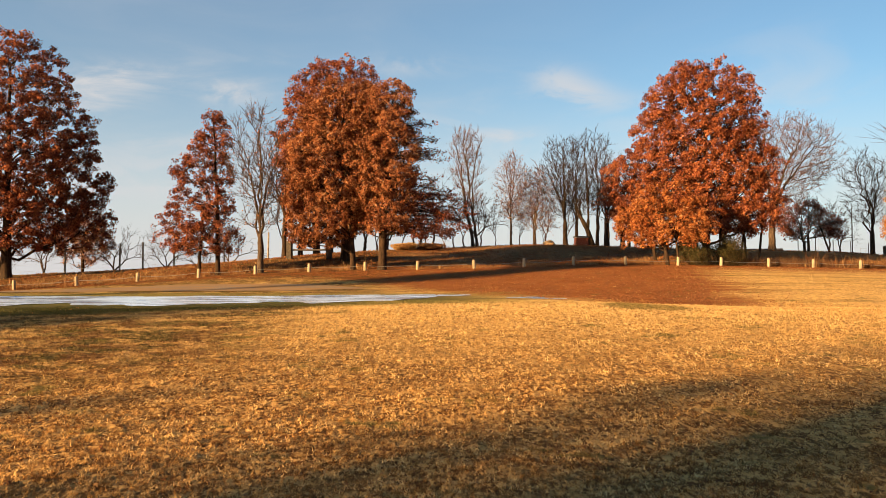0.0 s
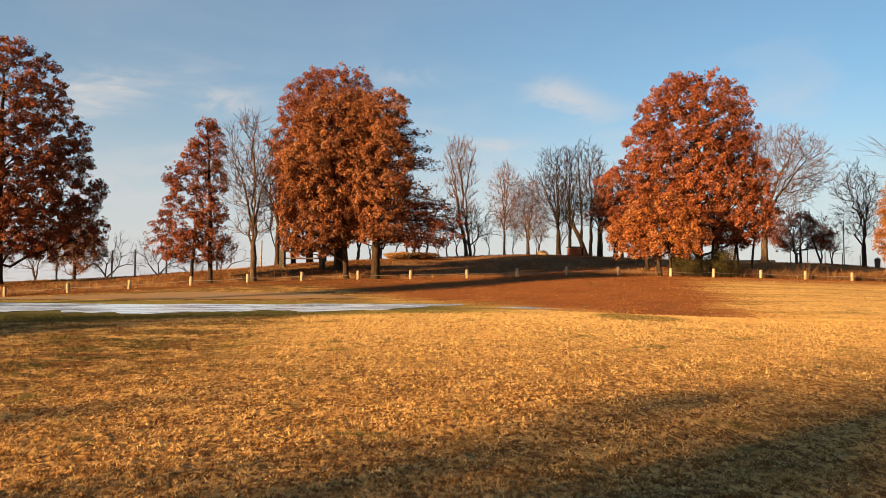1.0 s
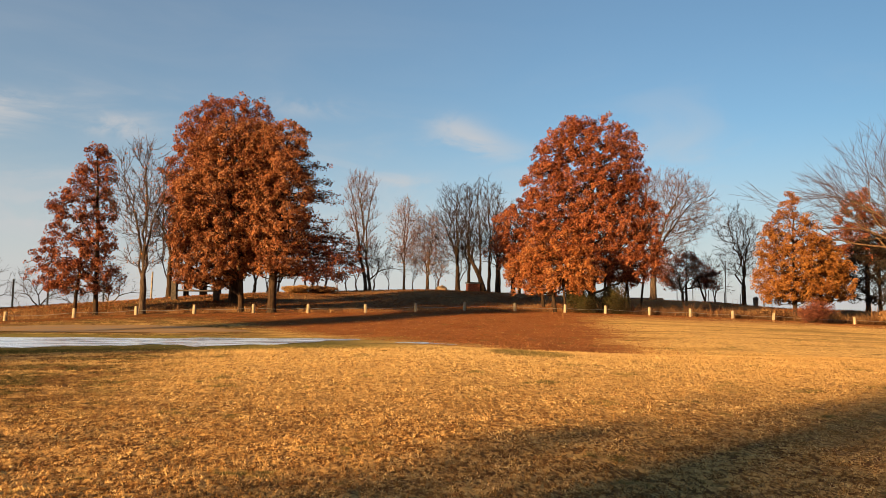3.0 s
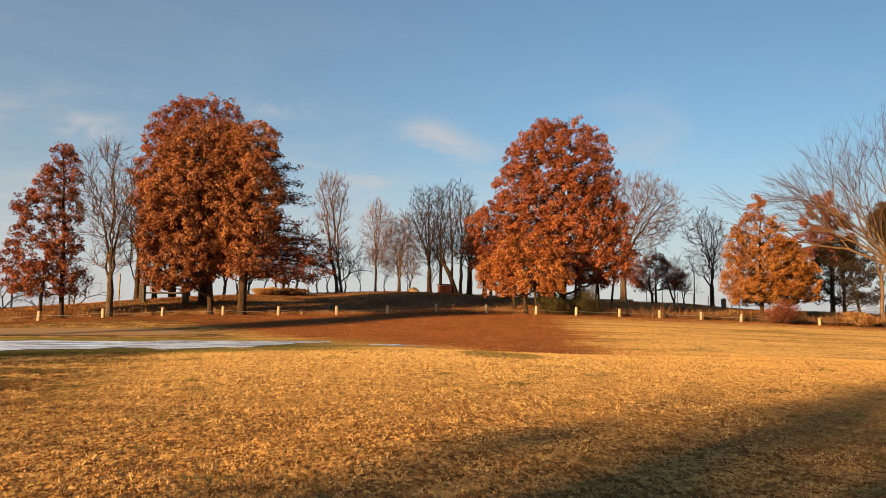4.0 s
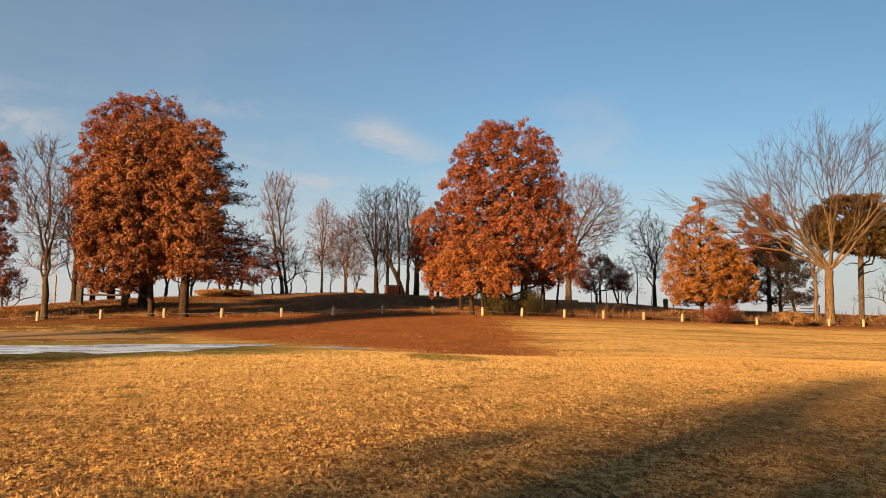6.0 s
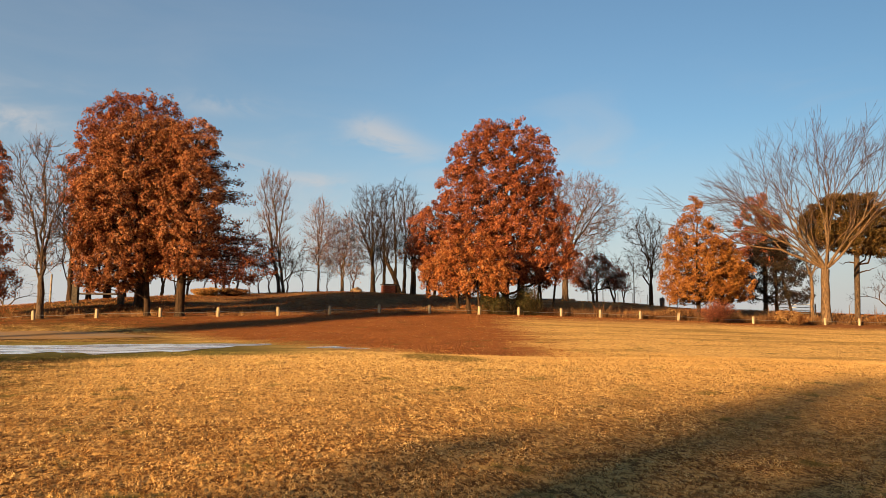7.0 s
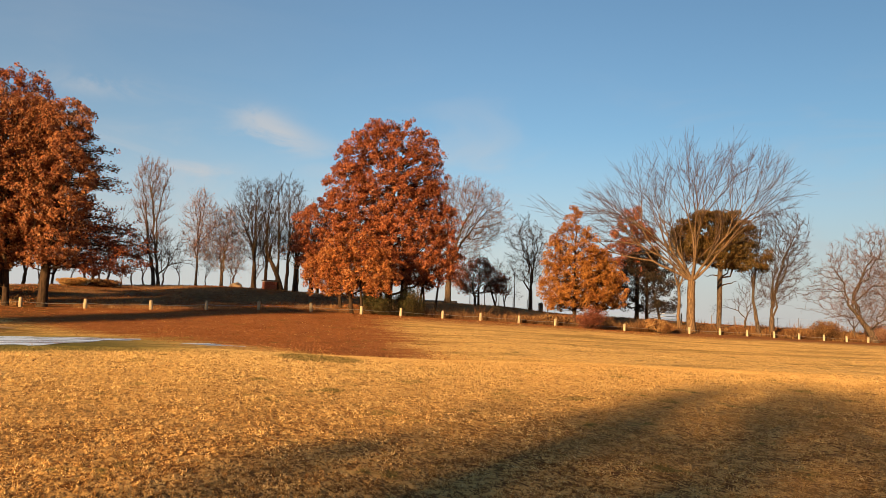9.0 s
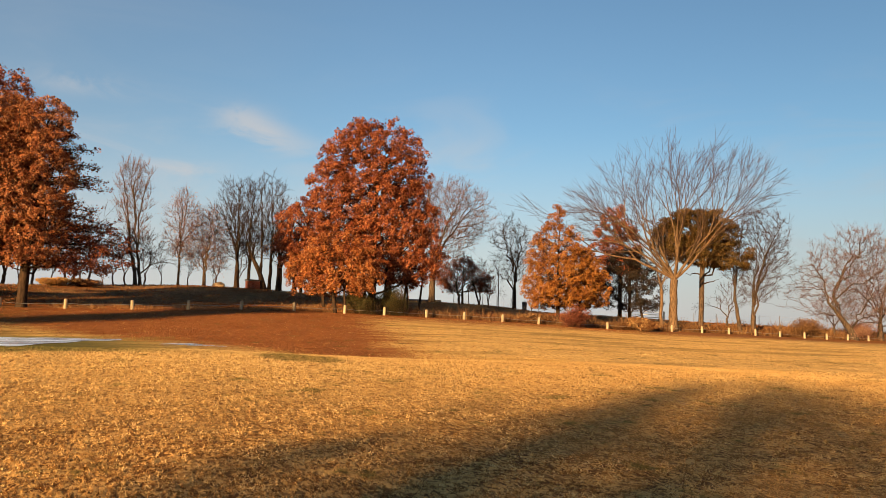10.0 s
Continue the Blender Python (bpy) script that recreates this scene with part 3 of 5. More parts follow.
drape("road", (-27.0, -4.0, lambda x: 40.6 + wav(x, 0.12, 2, 3) + np.maximum(x + 12, 0) ** 2 * 0.035 + np.maximum(-x - 20, 0) ** 2 * 0.03,
               lambda x: 46.5 + wav(x, 0.15, 1, 5) - np.maximum(-x - 16, 0) * 0.35 - np.maximum(x + 12, 0) ** 2 * 0.055), 0.02,
      asphalt_material(), "narrow grey asphalt drive strewn with leaves", "road")


# ---------------------------------------------------------------- trees
def balanced_tree(points, trunk, pull, mains=()):
    """Joins points to a trunk and its main limbs by short ways that don't wander: parents and the order of joining."""
    nodes = [np.array(p, float) for p in trunk]
    parent = [-1] + list(range(len(trunk) - 1))
    for j, line in enumerate(mains):
        parent += [len(trunk) - 1 - (0, 2, 1)[j % 3]] + list(range(len(nodes), len(nodes) + len(line) - 1))
        nodes += [np.array(p, float) for p in line]
    path = [0.0]
    for i in range(1, len(nodes)):
        path.append(path[parent[i]] + np.linalg.norm(nodes[i] - nodes[parent[i]]) * 0.6)
    P = np.array(points)
    A = np.array(nodes)
    D = np.linalg.norm(P[:, None] - A[None], axis=2)
    # limbs leave a stem upwards
    rise = np.maximum(0, A[None, :, 2] - P[:, None, 2] + 0.25 * np.hypot(P[:, None, 0] - A[None, :, 0], P[:, None, 1] - A[None, :, 1]))
    cost = D + pull * np.array(path)[None] + 0.8 * rise
    best, by = cost.min(1), cost.argmin(1)
    alive = np.ones(len(P), bool)
    for _ in range(len(P)):
        i = np.where(alive, best, 1e9).argmin()
        alive[i] = False
        k = len(nodes)
        nodes.append(P[i])
        parent.append(int(by[i]))
        path.append(path[by[i]] + np.linalg.norm(P[i] - nodes[by[i]]))
        d = np.linalg.norm(P - P[i], axis=1)
        c = d + pull * path[k] + 0.5 * np.maximum(0, P[i][2] - P[:, 2])
        m = c < best
        best[m], by[m] = c[m], k
    return np.array(nodes), parent


def limb_lines(nodes, parent, ntrunk, base_r, tip_r, rng, wobble=0.12, power=2.2):
    n = len(nodes)
    area = np.zeros(n)
    kids = np.zeros(n, int)
    for i in range(n - 1, 0, -1):
        if kids[i] == 0:
            area[i] = tip_r**power
        area[parent[i]] += area[i]
        kids[parent[i]] += 1
    r = area ** (1 / power)
    r = r * (base_r / r[0]) ** np.clip((r - tip_r) / (r[0] - tip_r), 0, 1)
    trunk = [(nodes[:ntrunk], r[:ntrunk])]
    limbs = []
    for i in range(ntrunk, n):
        a, b = nodes[parent[i]], nodes[i]
        m = (a + b) / 2 + rng.normal(0, wobble, 3) * np.linalg.norm(b - a) - np.array([0, 0, 0.06 * np.linalg.norm(b - a)])
        r0 = min(r[parent[i]], r[i] * 1.25)
        limbs.append((np.array([a, m, b]), np.array([r0, (r0 + r[i]) / 2, r[i]])))
    return trunk, limbs


def in_lobes(lobes, n, rng, shell=0.45):
    """Points in a union of ellipsoids (x, y, z, rx, ry, rz, share), thicker towards their skins."""
    w = np.array([l[6] for l in lobes], float)
    pick = rng.choice(len(lobes), n, p=w / w.sum())
    L = np.array([l[:6] for l in lobes], float)[pick]
    d = rng.normal(size=(n, 3))
    d /= np.linalg.norm(d, axis=1, keepdims=True)
    rad = rng.uniform(0, 1, n) ** shell
    bump = 1 + 0.10 * np.sin(5 * d[:, 0] + 3 * d[:, 2]) * np.cos(4 * d[:, 1] + 2 * pick)
    return L[:, :3] + d * L[:, 3:6] * (rad * bump)[:, None]


def outlined(profile, n, rng, bearing, depth=0.85, shell=0.4, gaps=0.0, lump=0.12, seed=1):
    """Points in a crown given by its outline across the view: rows of height, left and right reach; noise leaves gaps and an uneven rim."""
    H, L, R = (np.array(c, float) for c in zip(*sorted(profile)))
    zz = np.linspace(H[0], H[-1], 200)
    w = np.interp(zz, H, R - L) ** 1.4 + 0.05
    z = np.interp(rng.uniform(0, 1, 3 * n), np.cumsum(w) / w.sum(), zz)
    l, r = np.interp(z, H, L), np.interp(z, H, R)
    th = rng.uniform(0, 2 * np.pi, len(z))
    rho = rng.uniform(0, 1, len(z)) ** shell * (1 + lump * (cells(th * 1.6, z, 1.3, seed + 3) + 0.6 * cells(th * 3.5, z, 0.6, seed + 4)))
    half = (r - l) / 2
    across, along = (l + r) / 2 + half * np.cos(th) * rho, np.minimum(half, 0.36 * (H[-1] - H[0])) * depth * np.sin(th) * rho
    hole = cells(across + 0.7 * along, z + 0.6 * along, 1.0, seed) + 0.6 * cells(across - 0.5 * along, z + 0.9 * along, 0.55, seed + 1)
    keep = np.flatnonzero(hole > gaps - 1.0)[:n]
    c, k = math.cos(bearing), math.sin(bearing)
    return np.stack([across * c + along * k, along * c - across * k, z + rng.normal(0, 0.12, len(z))], 1)[keep]


def flared(height, lean, rng, n=11):
    t = np.linspace(0, 1, n)
    return np.stack([lean[0] * t**1.3 + rng.normal(0, 0.05, n) * t, lean[1] * t**1.3 + rng.normal(0, 0.05, n) * t, height * t], 1)


def leafy_tree(name, x, y, height, lobes, label, seed, clumps=300, per=150, leaf=0.17, base_r=0.22, spread=0.27, lean=(0, 0),
               leaf_mat=None, bark=None, shell=0.36, group="", category="tree", extra_stems=(), gaps=0.45, depth=0.85, top=0.82, boughs=(), bough_mat=None):
    """A tree in leaf: trunk, limbs and a crown of single blades gathered in sprays."""
    rng = np.random.default_rng(seed)
    ob = root(name, x, y, label, category, group)
    bearing = math.atan2(x, y)
    pts = outlined(lobes, clumps, rng, bearing, depth, shell, gaps, seed=seed) if len(lobes[0]) == 3 else in_lobes(lobes, clumps, rng, shell)
    pts = pts[pts[:, 2] > 1.2]
    trunk = flared(height * top, lean, rng)
    nodes, parent = balanced_tree(pts, trunk, 0.45)
    t, limbs = limb_lines(nodes, parent, len(trunk), base_r, 0.014, rng)
    tp, tr = t[0]
    tp = np.vstack([tp[0] - [0, 0, 0.35], tp[0] + [0, 0, 0.02], tp[0] * 0.7 + tp[1] * 0.3, tp[1:]])
    tr = np.concatenate([[tr[0] * 1.6, tr[0] * 1.35, tr[0] * 1.08], tr[1:]])
    stems = [(tp, tr)]
    for (sx, sy, top, r) in extra_stems:
        s = np.linspace(0, 1, 7)[:, None]
        line = np.array([sx, sy, -0.3]) * (1 - s) + np.array(top) * s + rng.normal(0, 0.05, (7, 3)) * s
        stems.append((line, r * (1.15 - 0.5 * s[:, 0])))
    bark = bark or M_BARK_DARK
    for i, st in enumerate(stems):
        child("trunk", tubes("trunk", [st], bark), ob)
    child("branchwork", tubes("branchwork", limbs, bark), ob)
    k = rng.poisson(per * rng.uniform(0.3, 1.7, len(pts)))
    c = np.repeat(pts, k, 0)
    off = rng.normal(size=(len(c), 3))
    off *= (rng.uniform(0.1, 1, len(c)) ** 0.4 / np.linalg.norm(off, axis=1))[:, None] * np.array([spread, spread, spread * 0.82]) * 1.45
    out = c - np.array([0, 0, height * 0.45])
    out = out / (np.linalg.norm(out, axis=1, keepdims=True) + 1e-6)
    nrm = rng.normal(size=(len(c), 3)) * 0.45 + out * 0.5 + off / spread * 0.9 + np.array([0, 0, 0.15])
    child("crown", leaves("crown", c + off, nrm, leaf, rng, leaf_mat or M_LEAF_RUST), ob)
    if boughs:
        spreading_boughs(ob, boughs, bearing, leaf, rng, bark, bough_mat or leaf_mat or M_LEAF_RUST)
    return ob


def spreading_boughs(ob, boughs, bearing, leaf, rng, bark, leaf_mat):
    """Thinly leaved boughs in drooping tiers, each a part with its spray of leaves: rows of height, reach, droop."""
    c, k = math.cos(bearing), math.sin(bearing)
    for z0, reach, droop in boughs:
        for _ in range(3 if z0 < 7 else 2):
            a, far = rng.uniform(-0.75, 0.75), reach * rng.uniform(0.65, 1.08)
            out = np.array([math.cos(a) * c + math.sin(a) * k, math.sin(a) * c - math.cos(a) * k, 0])
            side = np.array([-out[1], out[0], 0])
            s = np.linspace(0, 1, 8)
            z = z0 + rng.uniform(-0.6, 0.6) + far * (rng.uniform(0.05, 0.3) * s - droop * rng.uniform(0.6, 1.2) * s * s)
            line = out * (far * s)[:, None] + np.array([0, 0, 1]) * z[:, None] + np.cumsum(rng.normal(0, 0.075, (8, 3)), 0) * s[:, None]
            lines, sprays = [(line, np.linspace(0.06, 0.014, 8))], []
            for u in np.arange(0.22, 1.0, 0.075):
                i = u * 7
                p = line[int(i)] + (line[min(int(i) + 1, 7)] - line[int(i)]) * (i % 1)
                d = out * rng.uniform(0.4, 1.0) + side * rng.choice((-1, 1)) * rng.uniform(0.3, 0.9) + np.array([0, 0, rng.uniform(-0.35, 0.45)])
                q = p + d * far * 0.26 * (1.15 - 0.5 * u)
                lines.append((np.array([p, (p + q) / 2 + rng.normal(0, 0.05, 3), q]), np.array([0.02, 0.014, 0.009])))
                for _ in range(rng.integers(1, 4) if z0 > 6 else rng.integers(2, 5)):
                    n = rng.poisson((8 if z0 > 6 else 15) * (0.3 + 0.8 * u))
                    sprays.append(p + (q - p) * rng.uniform(0.3, 1.1) + rng.normal(0, 1, (n, 3)) * np.array([0.17, 0.17, 0.11]))
            bough = child("bough", tubes("bough", lines, bark), ob)
            p = np.concatenate(sprays)
            child("spray", leaves("spray", p, rng.normal(size=p.shape) + [0, 0, 0.5], leaf, rng, leaf_mat), bough)["kind"] = "stuff"


def crown_tree(name, x, y, height, profile, label, seed, n=340, base_r=0.2, bole=0.25, lean=(0.0, 0.0), pull=0.5, depth=0.8, shell=0.55, twigs=3, twig_len=0.8,
               lift=0.25, bark=None, twig_mat=None, category="tree", group="", tuft=0, tuft_mat=None, leaf=0.14, stems=(), wobble=0.07, turn=None, tip_r=0.014, mains=5, bow=0.35, ways=()):
    """A leafless tree whose limbs fill an outline: bole, limbs, and fine twigs at every limb's end; stems: feet and heads of more boles."""
    rng = np.random.default_rng(seed)
    ob = root(name, x, y, label, category, group)
    bearing = math.atan2(x, y) if turn is None else turn
    c, k = math.cos(bearing), math.sin(bearing)
    pts = outlined(profile, n, rng, bearing, depth, shell, 0.2, 0.2, seed)
    m = 7
    u = np.linspace(0, 1, m)[:, None]
    trunk = np.array([lean[0] * c, -lean[0] * k, 0]) * u**1.4 + np.array([0, 0, height * bole]) * u + rng.normal(0, 0.035, (m, 3)) * u
    boles = [(trunk, np.ones(len(pts), bool))]
    if stems:
        heads = [trunk[-1]]
        for sx, hx, hz in stems:
            line = np.array([sx * c, -sx * k, 0]) * (1 - u) + np.array([hx * c, -hx * k, hz]) * u + rng.normal(0, 0.04, (m, 3)) * u
            boles.append((line, None))
            heads.append(line[-1])
        near = np.argmin([((pts - h) @ np.array([c, -k, 0])) ** 2 + 0.1 * (pts[:, 2] - h[2]) ** 2 for h in heads], 0)
        boles = [(b, near == i) for i, (b, _) in enumerate(boles)]
    for i, (line, mine) in enumerate(boles):
        some = pts[mine]
        if len(some) < 3:
            some = np.vstack([some, line[-1] + rng.normal(0, 0.4, (3, 3)) + [0, 0, 1.2]])
        # main limbs rise from the fork and bend outwards to the rim
        heads = [np.array([a * c + d * k, d * c - a * k, z]) for a, d, z in ways]
        if not heads:
            rim = some[some[:, 2] > np.quantile(some[:, 2], 0.45)]
            order = np.argsort(np.arctan2((rim - line[-1]) @ np.array([k, c, 0]), (rim - line[-1]) @ np.array([c, -k, 0])))
            heads = [rim[order[int((j + 0.5) * len(order) / mains)]] for j in range(mains)] if len(rim) >= mains else []
        limbs0 = []
        for h in heads:
            v = np.linspace(0, 1, 7)[1:, None]
            mid = line[-1] * (1 - bow) + h * bow + np.array([0, 0, 1]) * (h[2] - line[-1][2]) * 0.3
            limbs0.append(line[-1] * (1 - v) ** 2 + 2 * v * (1 - v) * mid + h * v * v + rng.normal(0, wobble * 1.2, (6, 3)) * v)
        nodes, parent = balanced_tree(some, line, pull, limbs0)
        r0 = base_r * (1.0 if i == 0 else 0.75)
        t, limbs = limb_lines(nodes, parent, len(line), r0, tip_r, rng, wobble, 2.7)
        tp, tr = t[0]
        tr = np.maximum(tr, r0 * 0.5) * np.array([1, 0.95, 0.92, 0.9, 0.86, 0.76, 0.6])
        tp = np.vstack([tp[0] - [0, 0, 0.35], tp])
        tr = np.concatenate([[tr[0] * 1.5, tr[0] * 1.25], tr[1:]])
        child("trunk", tubes("trunk", [(tp, tr)], bark or M_BARK), ob)
        child("branchwork", tubes("branchwork", limbs, bark or M_BARK), ob)
        fine = []
        for j in range(len(line), len(nodes)):
            d = nodes[j] - nodes[parent[j]]
            d = d / (np.linalg.norm(d) + 1e-9)
            for _ in range(twigs):
                e = d + rng.normal(0, 0.3, 3) + [0, 0, lift]
                e = e / np.linalg.norm(e) * twig_len * rng.uniform(0.45, 1.3)
                a = nodes[j] - (nodes[j] - nodes[parent[j]]) * rng.uniform(0, 0.5)
                mid = a + e * 0.5 + rng.normal(0, 0.025, 3)
                fine.append((np.array([a, mid, a + e + [0, 0, 0.06]]), np.array([tip_r, tip_r * 0.8, tip_r * 0.45])))
                e2 = (e + rng.normal(0, 0.34, 3) * twig_len) * 0.6
                fine.append((np.array([mid, mid + e2 * 0.5, mid + e2 + [0, 0, 0.05]]), np.array([tip_r * 0.7, tip_r * 0.6, tip_r * 0.4])))
        child("twig_mass", tubes("twig_mass", fine, twig_mat or (M_BARK_DARK if bark is M_BARK_DARK else M_TWIG)), ob)["kind"] = "stuff"
    if tuft:
        p = pts[rng.integers(0, len(pts), tuft)] + rng.normal(0, 0.4, (tuft, 3))
        child("crown", leaves("crown", p, rng.normal(size=(tuft, 3)), leaf, rng, tuft_mat or M_LEAF_DULL), ob, "a few dry leaves still hanging")
    return ob


def grow(lines, p, d, length, r, level, top, rng, spec):
    """A limb and all that springs from it."""
    wander, lift, fork, ratio, sides = spec
    k = 6 if level < 2 else 4 if level < 4 else 3
    pts, rad = [p], [r]
    q, e = np.array(p, float), np.array(d, float)
    r1 = max(r * 0.66, 0.013)
    for i in range(1, k):
        e = e + rng.normal(0, wander, 3) + np.array([0, 0, lift])
        e /= np.linalg.norm(e)
        q = q + e * length / (k - 1)
        pts.append(q)
        rad.append(r + (r1 - r) * i / (k - 1))
    if level >= top:
        rad[-1] *= 0.6
    lines.append((np.array(pts), np.array(rad)))
    if level >= top:
        return
    n = 2 if rng.random() < 0.6 else 3
    base = rng.uniform(0, 2 * np.pi)
    a = np.cross(e, [0.3, 0.2, 0.9])
    a /= np.linalg.norm(a) + 1e-9
    b = np.cross(e, a)
    for i in range(n):
        ang = base + 2 * np.pi * i / n + rng.normal(0, 0.3)
        s = fork * rng.uniform(0.5, 1.3)
        nd = e * math.cos(s) + (a * math.cos(ang) + b * math.sin(ang)) * math.sin(s)
        grow(lines, q, nd, length * ratio * rng.uniform(0.8, 1.15), r1 * (0.95 if i == 0 else 0.8), level + 1, top, rng, spec)
    for _ in range(sides if level >= 1 else 0):
        j = rng.integers(1, k)
        ang = rng.uniform(0, 2 * np.pi)
        s = fork * rng.uniform(1.0, 1.9)
        nd = e * math.cos(s) + (a * math.cos(ang) + b * math.sin(ang)) * math.sin(s)
        grow(lines, pts[j], nd, length * ratio * rng.uniform(0.5, 0.9), max(rad[j] * 0.45, 0.011), max(level + 2, top - 2), top, rng, spec)


def bare_tree(name, x, y, height, label, seed, base_r=0.2, stems=((0, 0, 0, 0, 1),), bole=0.25, spec=(0.10, 0.03, 0.42, 0.78, 2), top=6,
              bark=None, category="tree", group="", tuft=0, tuft_mat=None, leaf=0.14, mains=None, limb=0.66):
    """A leafless tree: stems (dx, dy, lean x, lean y, share of height), each forking again and again; mains: the first limbs' ways."""
    rng = np.random.default_rng(seed)
    ob = root(name, x, y, label, category, group)
    tips = []
    for dx, dy, lx, ly, share in stems:
        lines = []
        d = np.array([lx, ly, 1.0])
        d /= np.linalg.norm(d)
        ratio = spec[3]
        first, rest = height * share * bole, height * share * (1 - bole)
        l1 = rest * (1 - ratio) / (1 - ratio**top) * 1.0
        k = 6
        pts = np.array([np.array([dx, dy, -0.3]) + d * (first + 0.3) * i / (k - 1) for i in range(k)])
        pts[1:] += rng.normal(0, 0.04, (k - 1, 3))
        rr = base_r * share * np.array([1.55, 1.1, 1.0, 0.95, 0.92, 0.9])
        ways = mains
        if ways is None:
            n = 3 if rng.random() < 0.7 else 2
            off = rng.uniform(0, 6.28)
            ways = []
            for i in range(n):
                s = spec[2] * rng.uniform(0.4, 1.2)
                ang = off + 6.283 * i / n + rng.normal(0, 0.25)
                ways.append(tuple(d * math.cos(s) + np.array([math.cos(ang), math.sin(ang), 0]) * math.sin(s)))
        for w in ways:
            w = np.array(w, float)
            grow(lines, pts[-1], w / np.linalg.norm(w), l1 * rng.uniform(0.92, 1.1), rr[-1] * limb, 1, top, rng, spec)
        child("trunk", tubes("trunk", [(pts, rr)], bark or M_BARK), ob)
        child("branchwork", tubes("branchwork", [l for l in lines if l[1][0] > 0.035], bark or M_BARK), ob)
        child("twig_mass", tubes("twig_mass", [l for l in lines if l[1][0] <= 0.035], M_BARK_DARK if bark is M_BARK_DARK else M_TWIG), ob)["kind"] = "stuff"
        tips += [l[0][-1] for l in lines if l[1][0] < 0.03]
    if tuft:
        tips = np.array(tips)
        c = tips[rng.integers(0, len(tips), tuft)] + rng.normal(0, 0.22, (tuft, 3))
        child("crown", leaves("crown", c, rng.normal(size=(tuft, 3)), leaf, rng, tuft_mat or M_LEAF_DULL), ob, "a few dry leaves still hanging")
    return ob


OAK = "tall oak in dense rust-brown autumn leaf"
ROW, BACK, HILLTOP = "oaks along the posts", "oaks behind the fence", "bare trees on the hill"
# ---------------------------------------------------------------- oaks beside the posts
leafy_tree("oak_tree", -34.3, 62.8, 20.4,
           [(2.3, -6.3, 6.0), (3.1, -8.0, 7.6), (4.9, -8.4, 8.0), (7.2, -8.0, 7.6), (9.3, -7.6, 7.1), (11.5, -6.9, 6.4), (13.7, -6.2, 6.0), (15.9, -4.8, 4.6), (18.1, -3.5, 3.5), (19.7, -1.4, 1.6)],
           "tall oak with dark russet leaves beside the posts", 11, clumps=2600, per=33, leaf=0.195, spread=0.23, base_r=0.38, leaf_mat=M_LEAF_WINE, group=ROW, gaps=0.54, depth=0.62)
leafy_tree("young_oak_tree", -16.6, 59.0, 12.5,
           [(1.7, -3.9, 1.4), (2.7, -4.6, 1.8), (4.0, -4.3, 1.4), (5.6, -3.5, 1.1), (7.3, -3.3, 1.1), (8.9, -2.7, 1.0), (10.7, -1.7, 0.8), (12.3, -0.8, 0.3)],
           "slender young oak with two stems and russet-brown leaves", 12, clumps=600, per=30, leaf=0.165, base_r=0.17, spread=0.21, leaf_mat=M_LEAF_WINE, gaps=0.58, depth=0.6, top=0.95,
           lean=(-0.4, 0), extra_stems=[(-1.5, 0.2, (-1.2, 0.1, 5.0), 0.12)], group=ROW)
leafy_tree("oak_tree", -8.0, 66.0, 16.8,
           [(3.5, -4.5, 2.0), (6.2, -5.4, 3.0), (8.5, -5.8, 3.5), (10.9, -6.1, 3.6), (13.2, -5.2, 3.4), (15.2, -4.4, 2.7), (16.7, -3.0, 1.8)],
           "tall oak in dense deep red-brown leaf behind the posts", 23, clumps=1700, per=36, leaf=0.165, spread=0.22, base_r=0.42, leaf_mat=M_LEAF_WINE, group=ROW, gaps=0.4)
leafy_tree("oak_tree", -6.66, 59.3, 14.6,
           [(1.9, -4.3, -1.0), (2.9, -4.9, 0.9), (4.6, -5.1, 2.0), (6.7, -5.3, 2.5), (8.75, -5.2, 3.0), (10.8, -4.5, 3.0), (12.9, -3.6, 2.3), (14.2, -2.2, 0.8)],
           OAK, 13, clumps=2100, per=38, leaf=0.16, spread=0.21, base_r=0.2, leaf_mat=M_LEAF_AMBER, group=ROW, lean=(-0.9, 0), gaps=0.42, depth=0.85)
leafy_tree("oak_tree", -4.45, 58.7, 14.4,
           [(2.8, -1.7, 2.1), (4.6, -1.8, 2.4), (6.7, -1.9, 2.6), (8.8, -2.0, 2.7), (10.9, -1.9, 2.6), (12.9, -1.4, 2.3), (14.2, 0.2, 1.0)],
           "oak with a leafy rust-brown side and a thin outer side", 14, clumps=1050, per=36, leaf=0.16, spread=0.21, base_r=0.3, leaf_mat=M_LEAF_AMBER, group=ROW, gaps=0.5, depth=1.8, lean=(0.4, 0),
           boughs=[(2.7, 6.0, 0.2), (3.1, 6.2, 0.30), (3.9, 6.6, 0.27), (4.7, 6.2, 0.24), (5.5, 6.0, 0.2), (6.3, 5.3, 0.18), (7.1, 5.1, 0.14), (8.0, 4.9, 0.1), (8.9, 4.8, 0.06), (9.8, 4.7, 0.02), (10.6, 4.2, -0.02), (11.4, 3.2, -0.08)],
           bough_mat=M_LEAF_DEEP)
